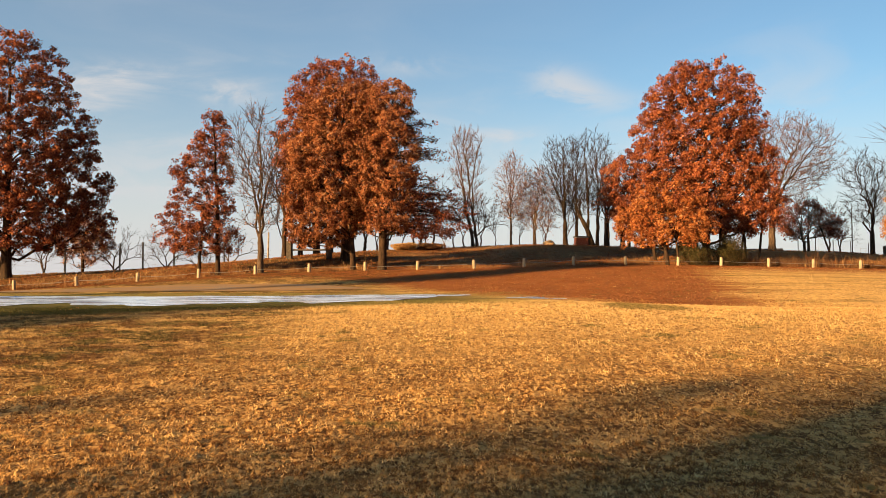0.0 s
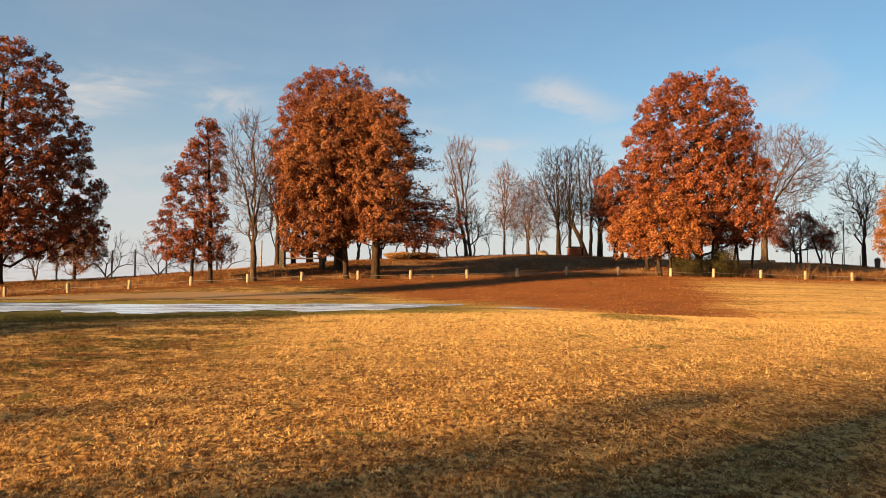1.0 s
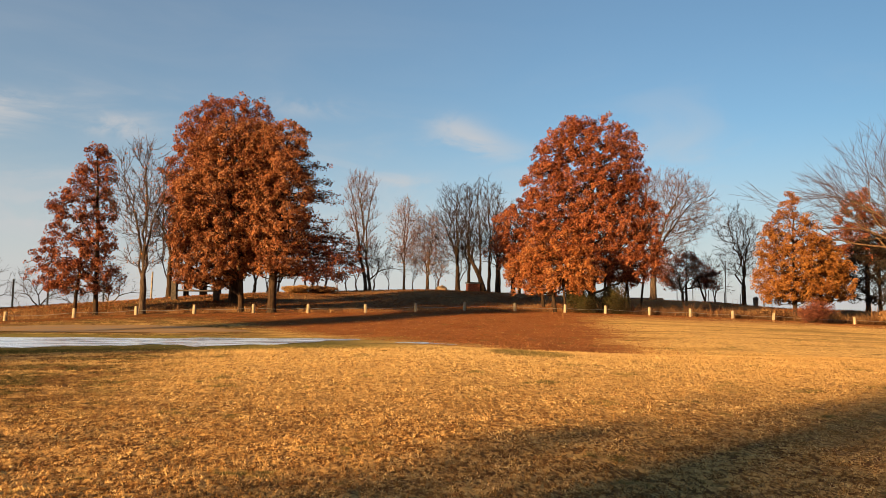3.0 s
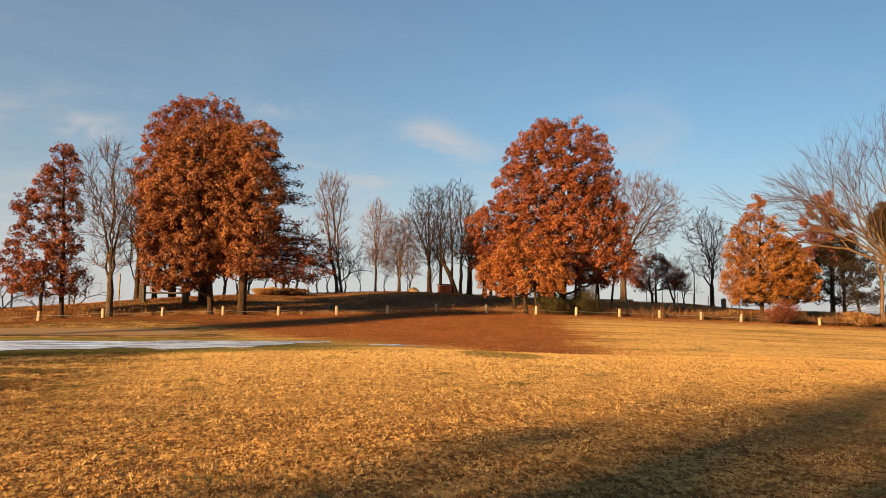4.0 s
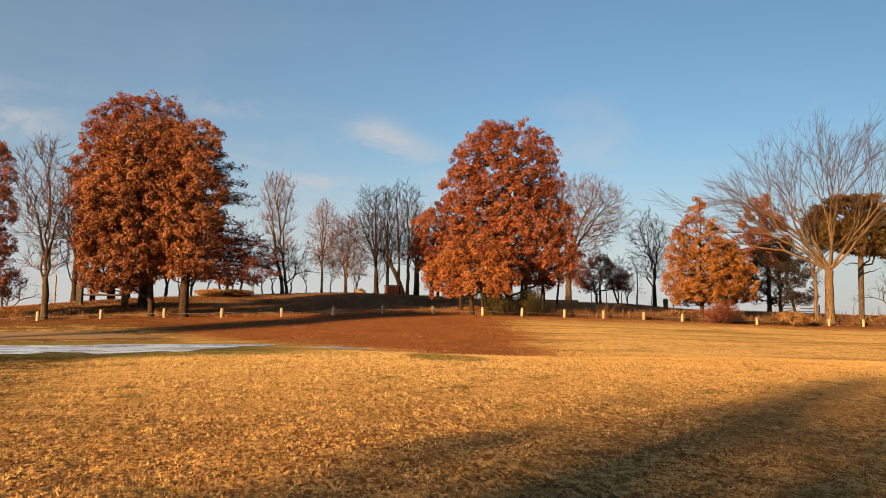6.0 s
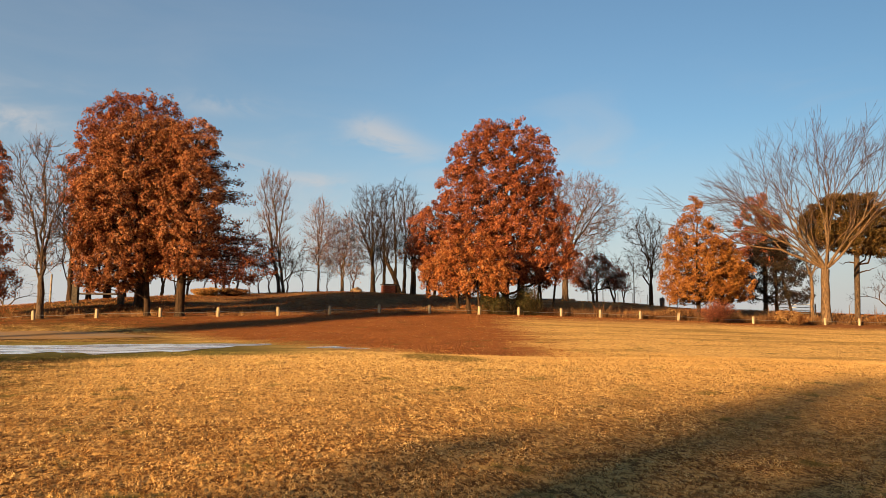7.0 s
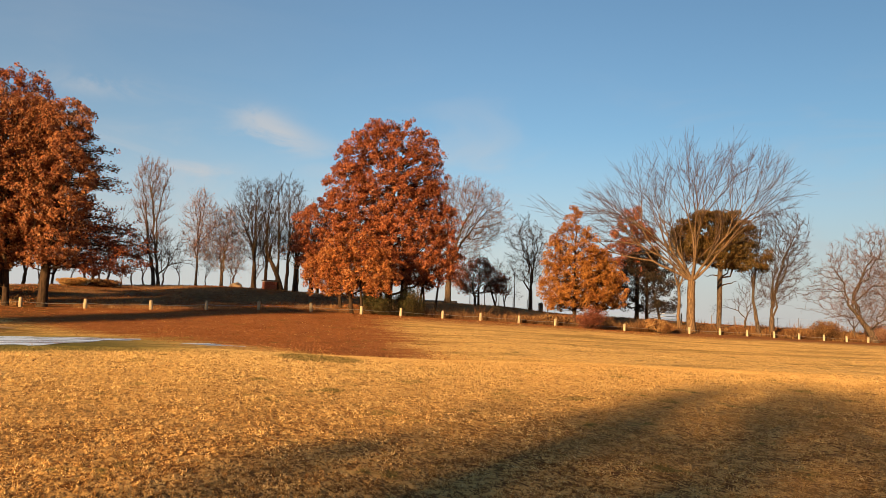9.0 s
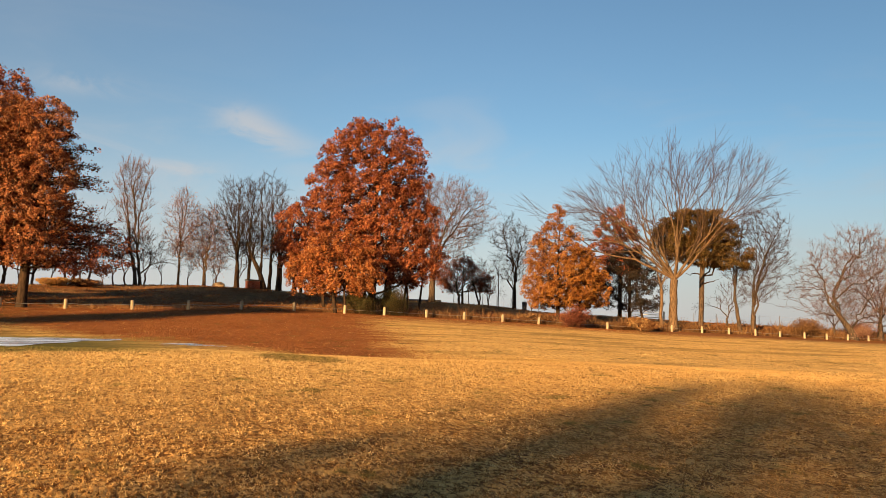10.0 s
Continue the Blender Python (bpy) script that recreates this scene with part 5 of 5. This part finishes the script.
def build_posts():
    bm = bmesh.new()
    r = bmesh.ops.create_cone(bm, cap_ends=True, segments=10, radius1=0.125, radius2=0.115, depth=1.1)
    bmesh.ops.translate(bm, vec=(0, 0, 0.15), verts=r["verts"])
    bmesh.ops.bevel(bm, geom=[e for e in bm.edges if all(v.co.z > 0.6 for v in e.verts)], offset=0.025, segments=2, affect="EDGES")
    me = bpy.data.meshes.new("wooden_post")
    bm.to_mesh(me)
    bm.free()
    me.materials.append(M_POST)
    rng = np.random.default_rng(5)
    first, tops = None, []
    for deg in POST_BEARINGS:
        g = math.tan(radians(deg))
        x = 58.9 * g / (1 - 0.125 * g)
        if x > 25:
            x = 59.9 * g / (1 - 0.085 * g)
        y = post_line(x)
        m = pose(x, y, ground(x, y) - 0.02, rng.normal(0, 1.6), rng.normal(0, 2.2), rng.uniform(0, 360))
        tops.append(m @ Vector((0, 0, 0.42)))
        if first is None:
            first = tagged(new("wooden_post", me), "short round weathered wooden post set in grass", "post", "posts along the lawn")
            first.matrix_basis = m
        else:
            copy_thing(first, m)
    cable = root("steel_cable", tops[0].x, tops[0].y, "sagging steel cable strung from post to post", "cable", dz=tops[0].z - ground(tops[0].x, tops[0].y))
    for a, b in zip(tops, tops[1:]):
        u = np.linspace(0, 1, 9)[:, None]
        p = np.array(a) * (1 - u) + np.array(b) * u - np.array(tops[0])
        p[:, 2] -= 0.09 * 4 * (u * (1 - u))[:, 0]
        child("cable_span", tubes("cable_span", [(p, np.full(9, 0.014))], M_WIRE, 5), cable)


build_posts()


# ---------------------------------------------------------------- fences, gates and small structures
def wire_fence(points, height, label, group, mat, radius, wires):
    """Slim posts and level wires between them."""
    ob = root("wire_fence", points[0][0], points[0][1], label, "fence", group)
    base = Vector(ob.matrix_basis.translation)
    tops = []
    for k, (x, y, lean) in enumerate(points):
        z = ground(x, y)
        p = np.array([[x, y, z - 0.3], [x + lean * 0.5, y, z + height * 0.5], [x + lean, y, z + height]]) - np.array(base)
        child("fence_post", tubes("fence_post", [(p, np.array([radius, radius, radius * 0.95]))], mat), ob)
        tops.append((p[0], p[2]))
    for w in wires:
        lines = []
        for (a0, a1), (b0, b1) in zip(tops, tops[1:]):
            a, b = a0 + (a1 - a0) * w, b0 + (b1 - b0) * w
            lines.append((np.array([a, (a + b) / 2 - [0, 0, 0.03], b]), np.full(3, 0.009)))
        child("wire", tubes("wire", lines, M_WIRE), ob)


wire_fence([(-35.5, 64.5, 0), (-31.2, 66.0, 0), (-27.3, 67.5, 0.05), (-25.6, 68.2, 0), (-23.2, 69.0, -0.03), (-19.0, 69.5, 0), (-15.2, 69.5, 0.04)], 2.3,
           "tall weathered fence posts with thin wires", "fences", M_FENCE, 0.075, (0.25, 0.45, 0.65, 0.85, 0.97))
wire_fence([(40.5 + 1.9 * i, 91.0 - 0.2 * i, 0) for i in range(7)], 1.9, "thin dark steel posts with wires on the hill", "fences", M_STEEL_POST, 0.05, (0.4, 0.7, 0.95))
wire_fence([(60.0 + 3.2 * i, 70.0 + 0.1 * i, 0) for i in range(8)], 1.6, "thin steel posts with wires above the brush", "fences", M_STEEL_POST, 0.04, (0.4, 0.7, 0.95))


def rail_gate(x, y, turn, width, height, label, post_mat, rail_mat, post_w, rails, rail_r):
    ob = root("rail_gate", x, y, label, "gate", "gates", turn=turn)
    for s in (-1, 1):
        bm = bmesh.new()
        box(bm, s * width / 2 - post_w / 2, s * width / 2 + post_w / 2, -post_w / 2, post_w / 2, -0.3, height, 0.03)
        part("gate_post", bm, post_mat, ob)
    for z in rails:
        line = np.array([[-width / 2, 0, z], [0, 0.0, z - 0.01], [width / 2, 0, z]])
        child("rail", tubes("rail", [(line, np.full(3, rail_r))], rail_mat, 6), ob)


rail_gate(-11.2, 67.0, -6, 3.4, 1.5, "low barrier of two thick dark timber posts and dark pipe rails", M_DARK_WOOD, M_STEEL_POST, 0.45, (0.75, 1.35), 0.07)
rail_gate(56.4, 73.4, -30, 3.6, 1.3, "grey pipe gate between slim posts", M_FENCE, M_PALE_RAIL, 0.14, (0.3, 0.6, 0.9, 1.2), 0.035)
rail_gate(50.2, 84.0, -20, 4.6, 1.0, "low grey pipe railing", M_FENCE, M_PALE_RAIL, 0.12, (0.5, 0.95), 0.035)


def brick_grill(x, y):
    """A small brick fireplace with a flat slab on it."""
    ob = root("brick_fireplace", x, y, "small red-brick fireplace with a flat dark slab", "fireplace", turn=8)
    ob.matrix_basis = ob.matrix_basis @ Matrix.Diagonal((0.76, 0.8, 1.0, 1.0))
    bm = bmesh.new()
    box(bm, -0.86, 0.86, -0.46, 0.46, -0.3, 1.0, 0.01)
    part("core", bm, M_SLAB, ob)
    me = None
    for side in range(4):
        wide = 1.84 if side % 2 == 0 else 0.96
        far = 0.50 if side % 2 == 0 else 0.90
        for row in range(8):
            n = 8 if side % 2 == 0 else 4
            for i in range(n):
                if me is None:
                    bm = bmesh.new()
                    box(bm, -0.105, 0.105, -0.04, 0.04, -0.052, 0.052, 0.006)
                    me = bpy.data.meshes.new("brick")
                    bm.to_mesh(me)
                    bm.free()
                    me.materials.append(M_BRICK)
                b = child("brick", me, ob)
                u = (i + 0.5 + (0.25 if row % 2 else -0.25) * 0.6) / n * wide - wide / 2
                b.matrix_basis = pose(0, 0, 0, 0, 0, 90 * side) @ pose(u, -far, 0.06 + row * 0.118)
    bm = bmesh.new()
    box(bm, -1.05, 1.05, -0.66, 0.66, 1.0, 1.14, 0.02)
    part("slab", bm, M_ROOF, ob, "dark flat slab")


brick_grill(15.6, 90.0)


def boulder(x, y, w, h, seed):
    rng = np.random.default_rng(seed)
    bm = bmesh.new()
    bmesh.ops.create_icosphere(bm, subdivisions=3, radius=1)
    for v in bm.verts:
        n = noise.noise(v.co * 1.4 + Vector((seed, 0, 0))) * 0.25 + noise.noise(v.co * 4) * 0.06
        v.co = Vector((v.co.x * w / 2, v.co.y * w / 2.4, v.co.z * h)) * (1 + n)
        v.co.z = max(v.co.z, -0.15)
    me = bpy.data.meshes.new("boulder")
    bm.to_mesh(me)
    bm.free()
    me.materials.append(M_STONE)
    ob = tagged(new("boulder", me), "tan rounded boulder on the hilltop", "boulder")
    ob.matrix_basis = pose(x, y, ground(x, y))


boulder(11.9, 89.6, 1.5, 0.62, 3)


def shed(x, y):
    """A low shed, most of it behind the brow of the hill."""
    ob = root("shed", x, y, "small low shed with a dark gabled roof", "shed", turn=-15, dz=-1.15)
    bm = bmesh.new()
    box(bm, -2.2, 2.2, -1.6, 1.6, -0.4, 1.6, 0.02)
    part("wall", bm, M_DARK_WOOD, ob)
    bm = bmesh.new()
    vs = [bm.verts.new(c) for c in ((-2.5, -1.9, 1.5), (2.5, -1.9, 1.5), (2.5, 1.9, 1.5), (-2.5, 1.9, 1.5), (-2.5, 0, 2.4), (2.5, 0, 2.4),
                                    (-2.5, -1.9, 1.6), (2.5, -1.9, 1.6), (2.5, 1.9, 1.6), (-2.5, 1.9, 1.6), (-2.5, 0, 2.52), (2.5, 0, 2.52))]
    for f in ((0, 1, 5, 4), (3, 4, 5, 2), (6, 10, 11, 7), (9, 8, 11, 10), (0, 6, 7, 1), (2, 8, 9, 3), (0, 4, 10, 6), (3, 9, 10, 4), (1, 7, 11, 5), (2, 5, 11, 8)):
        bm.faces.new([vs[i] for i in f])
    part("roof", bm, M_ROOF, ob, "dark gabled roof")


shed(38.6, 97.0)


def slim_pole(x, y, h):
    ob = root("metal_pole", x, y, "thin grey metal pole on the hill", "pole")
    child("shaft", tubes("shaft", [(np.array([[0, 0, -0.4], [0, 0, h / 2], [0, 0, h]]), np.array([0.07, 0.06, 0.05]))], M_STEEL_POST), ob)
    bm = bmesh.new()
    bmesh.ops.create_icosphere(bm, subdivisions=2, radius=0.08)
    bmesh.ops.translate(bm, vec=(0, 0, h), verts=bm.verts)
    part("cap", bm, M_STEEL_POST, ob)


slim_pole(45.4, 88.5, 5.2)


def bin_(x, y):
    ob = root("litter_bin", x, y, "small dark litter bin by the railing", "bin")
    bm = bmesh.new()
    r = bmesh.ops.create_cone(bm, cap_ends=True, segments=14, radius1=0.26, radius2=0.3, depth=0.9)
    bmesh.ops.translate(bm, vec=(0, 0, 0.42), verts=r["verts"])
    part("drum", bm, M_STEEL_POST, ob)
    bm = bmesh.new()
    r = bmesh.ops.create_cone(bm, cap_ends=True, segments=14, radius1=0.33, radius2=0.2, depth=0.14)
    bmesh.ops.translate(bm, vec=(0, 0, 0.94), verts=r["verts"])
    part("lid", bm, M_STEEL_POST, ob)


bin_(46.9, 84.5)


# ---------------------------------------------------------------- grass, brush and fallen leaves
def wedge(n, d0, d1, a0, a1, power, rng):
    """Places on the lawn, thicker nearby."""
    u = rng.uniform(0, 1, n)
    k = 1 - power
    d = (d0**k + u * (d1**k - d0**k)) ** (1 / k)
    a = np.radians(rng.uniform(a0, a1, n))
    return d * np.sin(a), d * np.cos(a), d


def blades(name, x, y, length, width, rng, mat, lean=0.5, label="", category="grass", lift=0.0):
    """Single pointed blades rooted in the ground."""
    n = len(x)
    z = ground(x, y) + tufts(x, y)
    a = rng.uniform(0, 2 * np.pi, n)
    t = np.abs(rng.normal(lean, 0.35, n))
    length = length * rng.uniform(0.5, 1.4, n)
    dirn = np.stack([np.cos(a) * np.sin(t), np.sin(a) * np.sin(t), np.cos(t)], 1)
    b = rng.uniform(0, 2 * np.pi, n)
    side = np.stack([np.cos(b), np.sin(b), np.zeros(n)], 1)
    p = np.stack([x, y, z - 0.008 + lift * rng.uniform(0, 1, n)], 1)
    w = (width * rng.uniform(0.6, 1.4, n))[:, None] / 2
    v = np.stack([p - side * w, p + side * w, p + dirn * length[:, None]], 1).reshape(-1, 3)
    f = np.arange(3 * n).reshape(n, 3)
    return tagged(new(name, mesh_from(name, v, f, mat)), label, category, kind="stuff")


def straw_material():
    n = Nodes("straw_blades")
    mottle = n.step(n.math("ADD", n.math("MULTIPLY", n.noise(11.0, 2.0, 0.55), 0.65), n.math("MULTIPLY", n.noise(3.0, 3.0, 0.6), 0.35)), 0.43, 0.57)
    col = n.ramp(n.math("ADD", n.math("MULTIPLY", n.island(), 0.22), n.math("MULTIPLY", mottle, 0.78)),
                 [(0.0, (0.15, 0.062, 0.02)), (0.28, (0.46, 0.24, 0.078)), (0.5, (0.745, 0.465, 0.185)), (1.0, (0.86, 0.615, 0.28))])
    big = n.noise(0.45, 4.0, 0.6)
    col = n.mix(n.step(big, 0.42, 0.72, 0, 0.5), col, (0.44, 0.225, 0.068))
    col = n.mix(n.step(n.noise(2.6, 4.0, 0.65), 0.52, 0.66, 0, 0.65), col, (0.22, 0.092, 0.028))
    col = n.mix(n.step(n.noise(0.9, 5.0, 0.7), 0.52, 0.66, 0, 0.6), col, (0.27, 0.125, 0.04))
    Y = axes(n)[1]
    # dark blades: dead thatch, and gap shade put into the colour, strongest nearby
    thatch_shade = n.math("MULTIPLY", n.step(n.math("ADD", n.noise(15.0, 3.0, 0.7), n.math("MULTIPLY", n.noise(1.7, 4.0, 0.6), 0.55)), 0.72, 0.82), n.step(Y, 9.0, 22.0, 0.8, 0.3))
    col = n.mix(thatch_shade, col, (0.075, 0.027, 0.009))
    clump = n.noise(1.0, 3.0, 0.6, n.scaled(15.0, 2.2, 1), 0.3)
    worn = n.math("MULTIPLY", n.step(Y, 8.0, 12.0), n.step(Y, 28.0, 19.0))
    col = n.mix(n.math("MULTIPLY", n.math("MULTIPLY", n.step(clump, 0.47, 0.38), worn), 0.7), col, (0.16, 0.065, 0.019))
    # duller close by, paler up the rise: brightness of the lit lawn, painted in
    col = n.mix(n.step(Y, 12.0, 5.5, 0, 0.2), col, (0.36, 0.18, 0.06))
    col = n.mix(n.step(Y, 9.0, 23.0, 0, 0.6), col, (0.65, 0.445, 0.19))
    dull = n.math("MULTIPLY", n.step(axes(n)[0], 3.0, 13.0), n.step(n.noise(1.1, 5.0, 0.68, n.scaled(0.5, 1.2, 1)), 0.36, 0.6, 0.15, 0.6))
    col = n.mix(dull, col, (0.36, 0.19, 0.064))
    band = n.noise(1.0, 5.0, 0.68, n.scaled(0.07, 0.42, 1, 0.12), 0.8)
    col = n.mix(n.math("MULTIPLY", n.step(band, 0.47, 0.64), n.step(axes(n)[1], 22.0, 34.0, 0, 0.7)), col, (0.24, 0.15, 0.045))
    col = green_tint(n, col)
    n.done(col, 0.8, spec=0.15)
    tr = n.t.nodes.new("ShaderNodeBsdfTranslucent")
    n.link(col, tr.inputs["Color"])
    ms = n.t.nodes.new("ShaderNodeMixShader")
    ms.inputs[0].default_value = 0.32
    n.link(n.bsdf.outputs[0], ms.inputs[1])
    n.link(tr.outputs[0], ms.inputs[2])
    n.link(ms.outputs[0], n.t.nodes["Material Output"].inputs["Surface"])
    return n.mat


def build_lawn():
    rng = np.random.default_rng(8)
    mat = straw_material()
    # each tuft is a fan of blades; bare thatch lies between the tufts
    X, Y, D = wedge(108000, 3.4, 36.0, -34, 58, 0.78, rng)
    keep = (cells(X, Y, 0.11, 12) + 0.5 * cells(X, Y, 0.7, 13) + rng.normal(0, 0.3, len(X)) > -0.75) & ~((X > -31) & (X < 6) & (Y > 26.6))
    keep &= ~((Y > 25.8) & (1.37 * X + Y > 40) & (X < 0.22 * Y + 5.6))
    X, Y, D = (np.repeat(v[keep], 6) for v in (X, Y, D))
    X, Y = X + rng.normal(0, 0.016, len(X)) * (1 + 0.04 * D), Y + rng.normal(0, 0.016, len(X)) * (1 + 0.04 * D)
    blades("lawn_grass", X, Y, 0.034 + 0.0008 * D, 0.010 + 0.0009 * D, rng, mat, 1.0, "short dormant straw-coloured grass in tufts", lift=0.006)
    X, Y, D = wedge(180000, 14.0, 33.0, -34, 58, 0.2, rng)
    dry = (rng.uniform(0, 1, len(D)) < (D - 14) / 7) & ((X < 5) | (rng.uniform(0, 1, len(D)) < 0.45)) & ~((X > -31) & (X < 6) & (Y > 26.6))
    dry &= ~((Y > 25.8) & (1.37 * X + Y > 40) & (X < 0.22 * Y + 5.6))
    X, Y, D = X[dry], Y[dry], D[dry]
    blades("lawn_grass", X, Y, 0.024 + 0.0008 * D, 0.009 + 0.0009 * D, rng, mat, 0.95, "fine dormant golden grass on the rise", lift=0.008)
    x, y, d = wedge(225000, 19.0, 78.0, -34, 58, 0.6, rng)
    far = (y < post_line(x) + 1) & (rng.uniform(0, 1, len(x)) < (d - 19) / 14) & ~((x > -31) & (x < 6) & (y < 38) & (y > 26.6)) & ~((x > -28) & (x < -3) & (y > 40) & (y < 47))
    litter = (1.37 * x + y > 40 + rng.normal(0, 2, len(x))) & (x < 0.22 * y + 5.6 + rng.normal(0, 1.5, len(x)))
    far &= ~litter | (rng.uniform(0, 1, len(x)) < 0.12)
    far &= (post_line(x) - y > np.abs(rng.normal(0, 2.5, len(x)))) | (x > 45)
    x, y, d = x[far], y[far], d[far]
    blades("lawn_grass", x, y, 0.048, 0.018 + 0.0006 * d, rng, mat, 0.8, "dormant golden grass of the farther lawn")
    # leaves lying on the near lawn
    x, y, d = wedge(2600, 3.6, 30.0, -36, 60, 0.4, rng)
    p = np.stack([x, y, ground(x, y) + tufts(x, y) + 0.012], 1)
    ob = new("fallen_leaves", leaves("fallen_leaves", p, rng.normal(size=p.shape) * 0.5 + [0, 0, 1], 0.042, rng, M_BRUSH, 0.6, 0.4))
    tagged(ob, "scattered brown fallen leaves on the lawn", "leaves", kind="stuff")
    # thick litter before the posts
    n = 180000
    x, y = rng.uniform(-32, 45, n), rng.uniform(26.2, 64, n)
    line = post_line(x)
    keep = ((1.37 * x + y > 40 + rng.normal(0, 2, n)) & (x < 0.22 * y + 5.6 + rng.normal(0, 1.5, n)) & (y < line)) | (np.abs(y - line + 1) < np.abs(rng.normal(0, 2.2, n)))
    x, y = x[keep], y[keep]
    p = np.stack([x, y, ground(x, y) + 0.03], 1)
    ob = new("fallen_leaves", leaves("fallen_leaves", p, rng.normal(size=p.shape) * 0.36 + [0, 0, 1], 0.055, rng, M_LITTER, 0.65, 0.5))
    tagged(ob, "thick rust-brown fallen leaves before the posts", "leaves", kind="stuff")


build_lawn()


def build_brush():
    """Rough dry grass and stalks on the bank behind the posts."""
    rng = np.random.default_rng(9)
    n = 100000
    x = rng.uniform(-40, 100, n)
    u = rng.exponential(2.2, n)
    y = post_line(x) + 0.5 + u
    patch = np.sin(x * 0.55 + 1) + np.sin(x * 1.3 + y * 0.8) + 0.8 * np.sin(x * 2.9 + 2)
    keep = patch + rng.normal(0, 0.8, n) > np.where((x > -6) & (x < 14), 0.9, -0.5)
    x, y = x[keep], y[keep]
    tall = np.where(x > 24, 0.75 + 0.4 * np.sin(x * 0.7) ** 2, np.where(x < -10, 0.42, 0.34))
    clump = np.clip(0.55 + 0.5 * cells(x, y, 1.1, 21) + 0.35 * cells(x, y, 0.45, 22), 0.15, 1.3)
    tall = tall * clump * rng.uniform(0.6, 1.3, len(x))
    w = x < 12
    blades("bank_brush", x[w], y[w], tall[w], 0.035, rng, M_BRUSH, 0.5, "dry tan grass and stalks on the bank behind the posts", "brush")
    blades("bank_brush", x[~w], y[~w], tall[~w], 0.045, rng, M_SCRUB, 0.65, "dark brown scrub and stalks on the bank behind the posts", "brush")


build_brush()


def build_hillside():
    """Thin dry grass and dead leaves on the slope between the posts and the brow of the hill."""
    rng = np.random.default_rng(10)
    n = 60000
    x = rng.uniform(-34, 80, n)
    y = post_line(x) + 2 + rng.uniform(0, 1, n) ** 1.3 * (hill_line(x) + 6 - post_line(x) - 2)
    patch = np.sin(x * 0.4 + y * 0.3) + np.sin(x * 0.9 - y * 0.5 + 2) + rng.normal(0, 0.8, n)
    g = patch > 0.2
    blades("hill_grass", x[g], y[g], 0.16, 0.035, rng, M_BRUSH, 0.5, "thin dry brown grass on the hillside")
    p = np.stack([x[~g], y[~g], ground(x[~g], y[~g]) + 0.03], 1)
    ob = new("fallen_leaves", leaves("fallen_leaves", p, rng.normal(size=p.shape) * 0.6 + [0, 0, 1], 0.11, rng, M_LITTER, 0.65, 0.5))
    tagged(ob, "dead brown leaves on the hillside", "leaves", kind="stuff")


build_hillside()
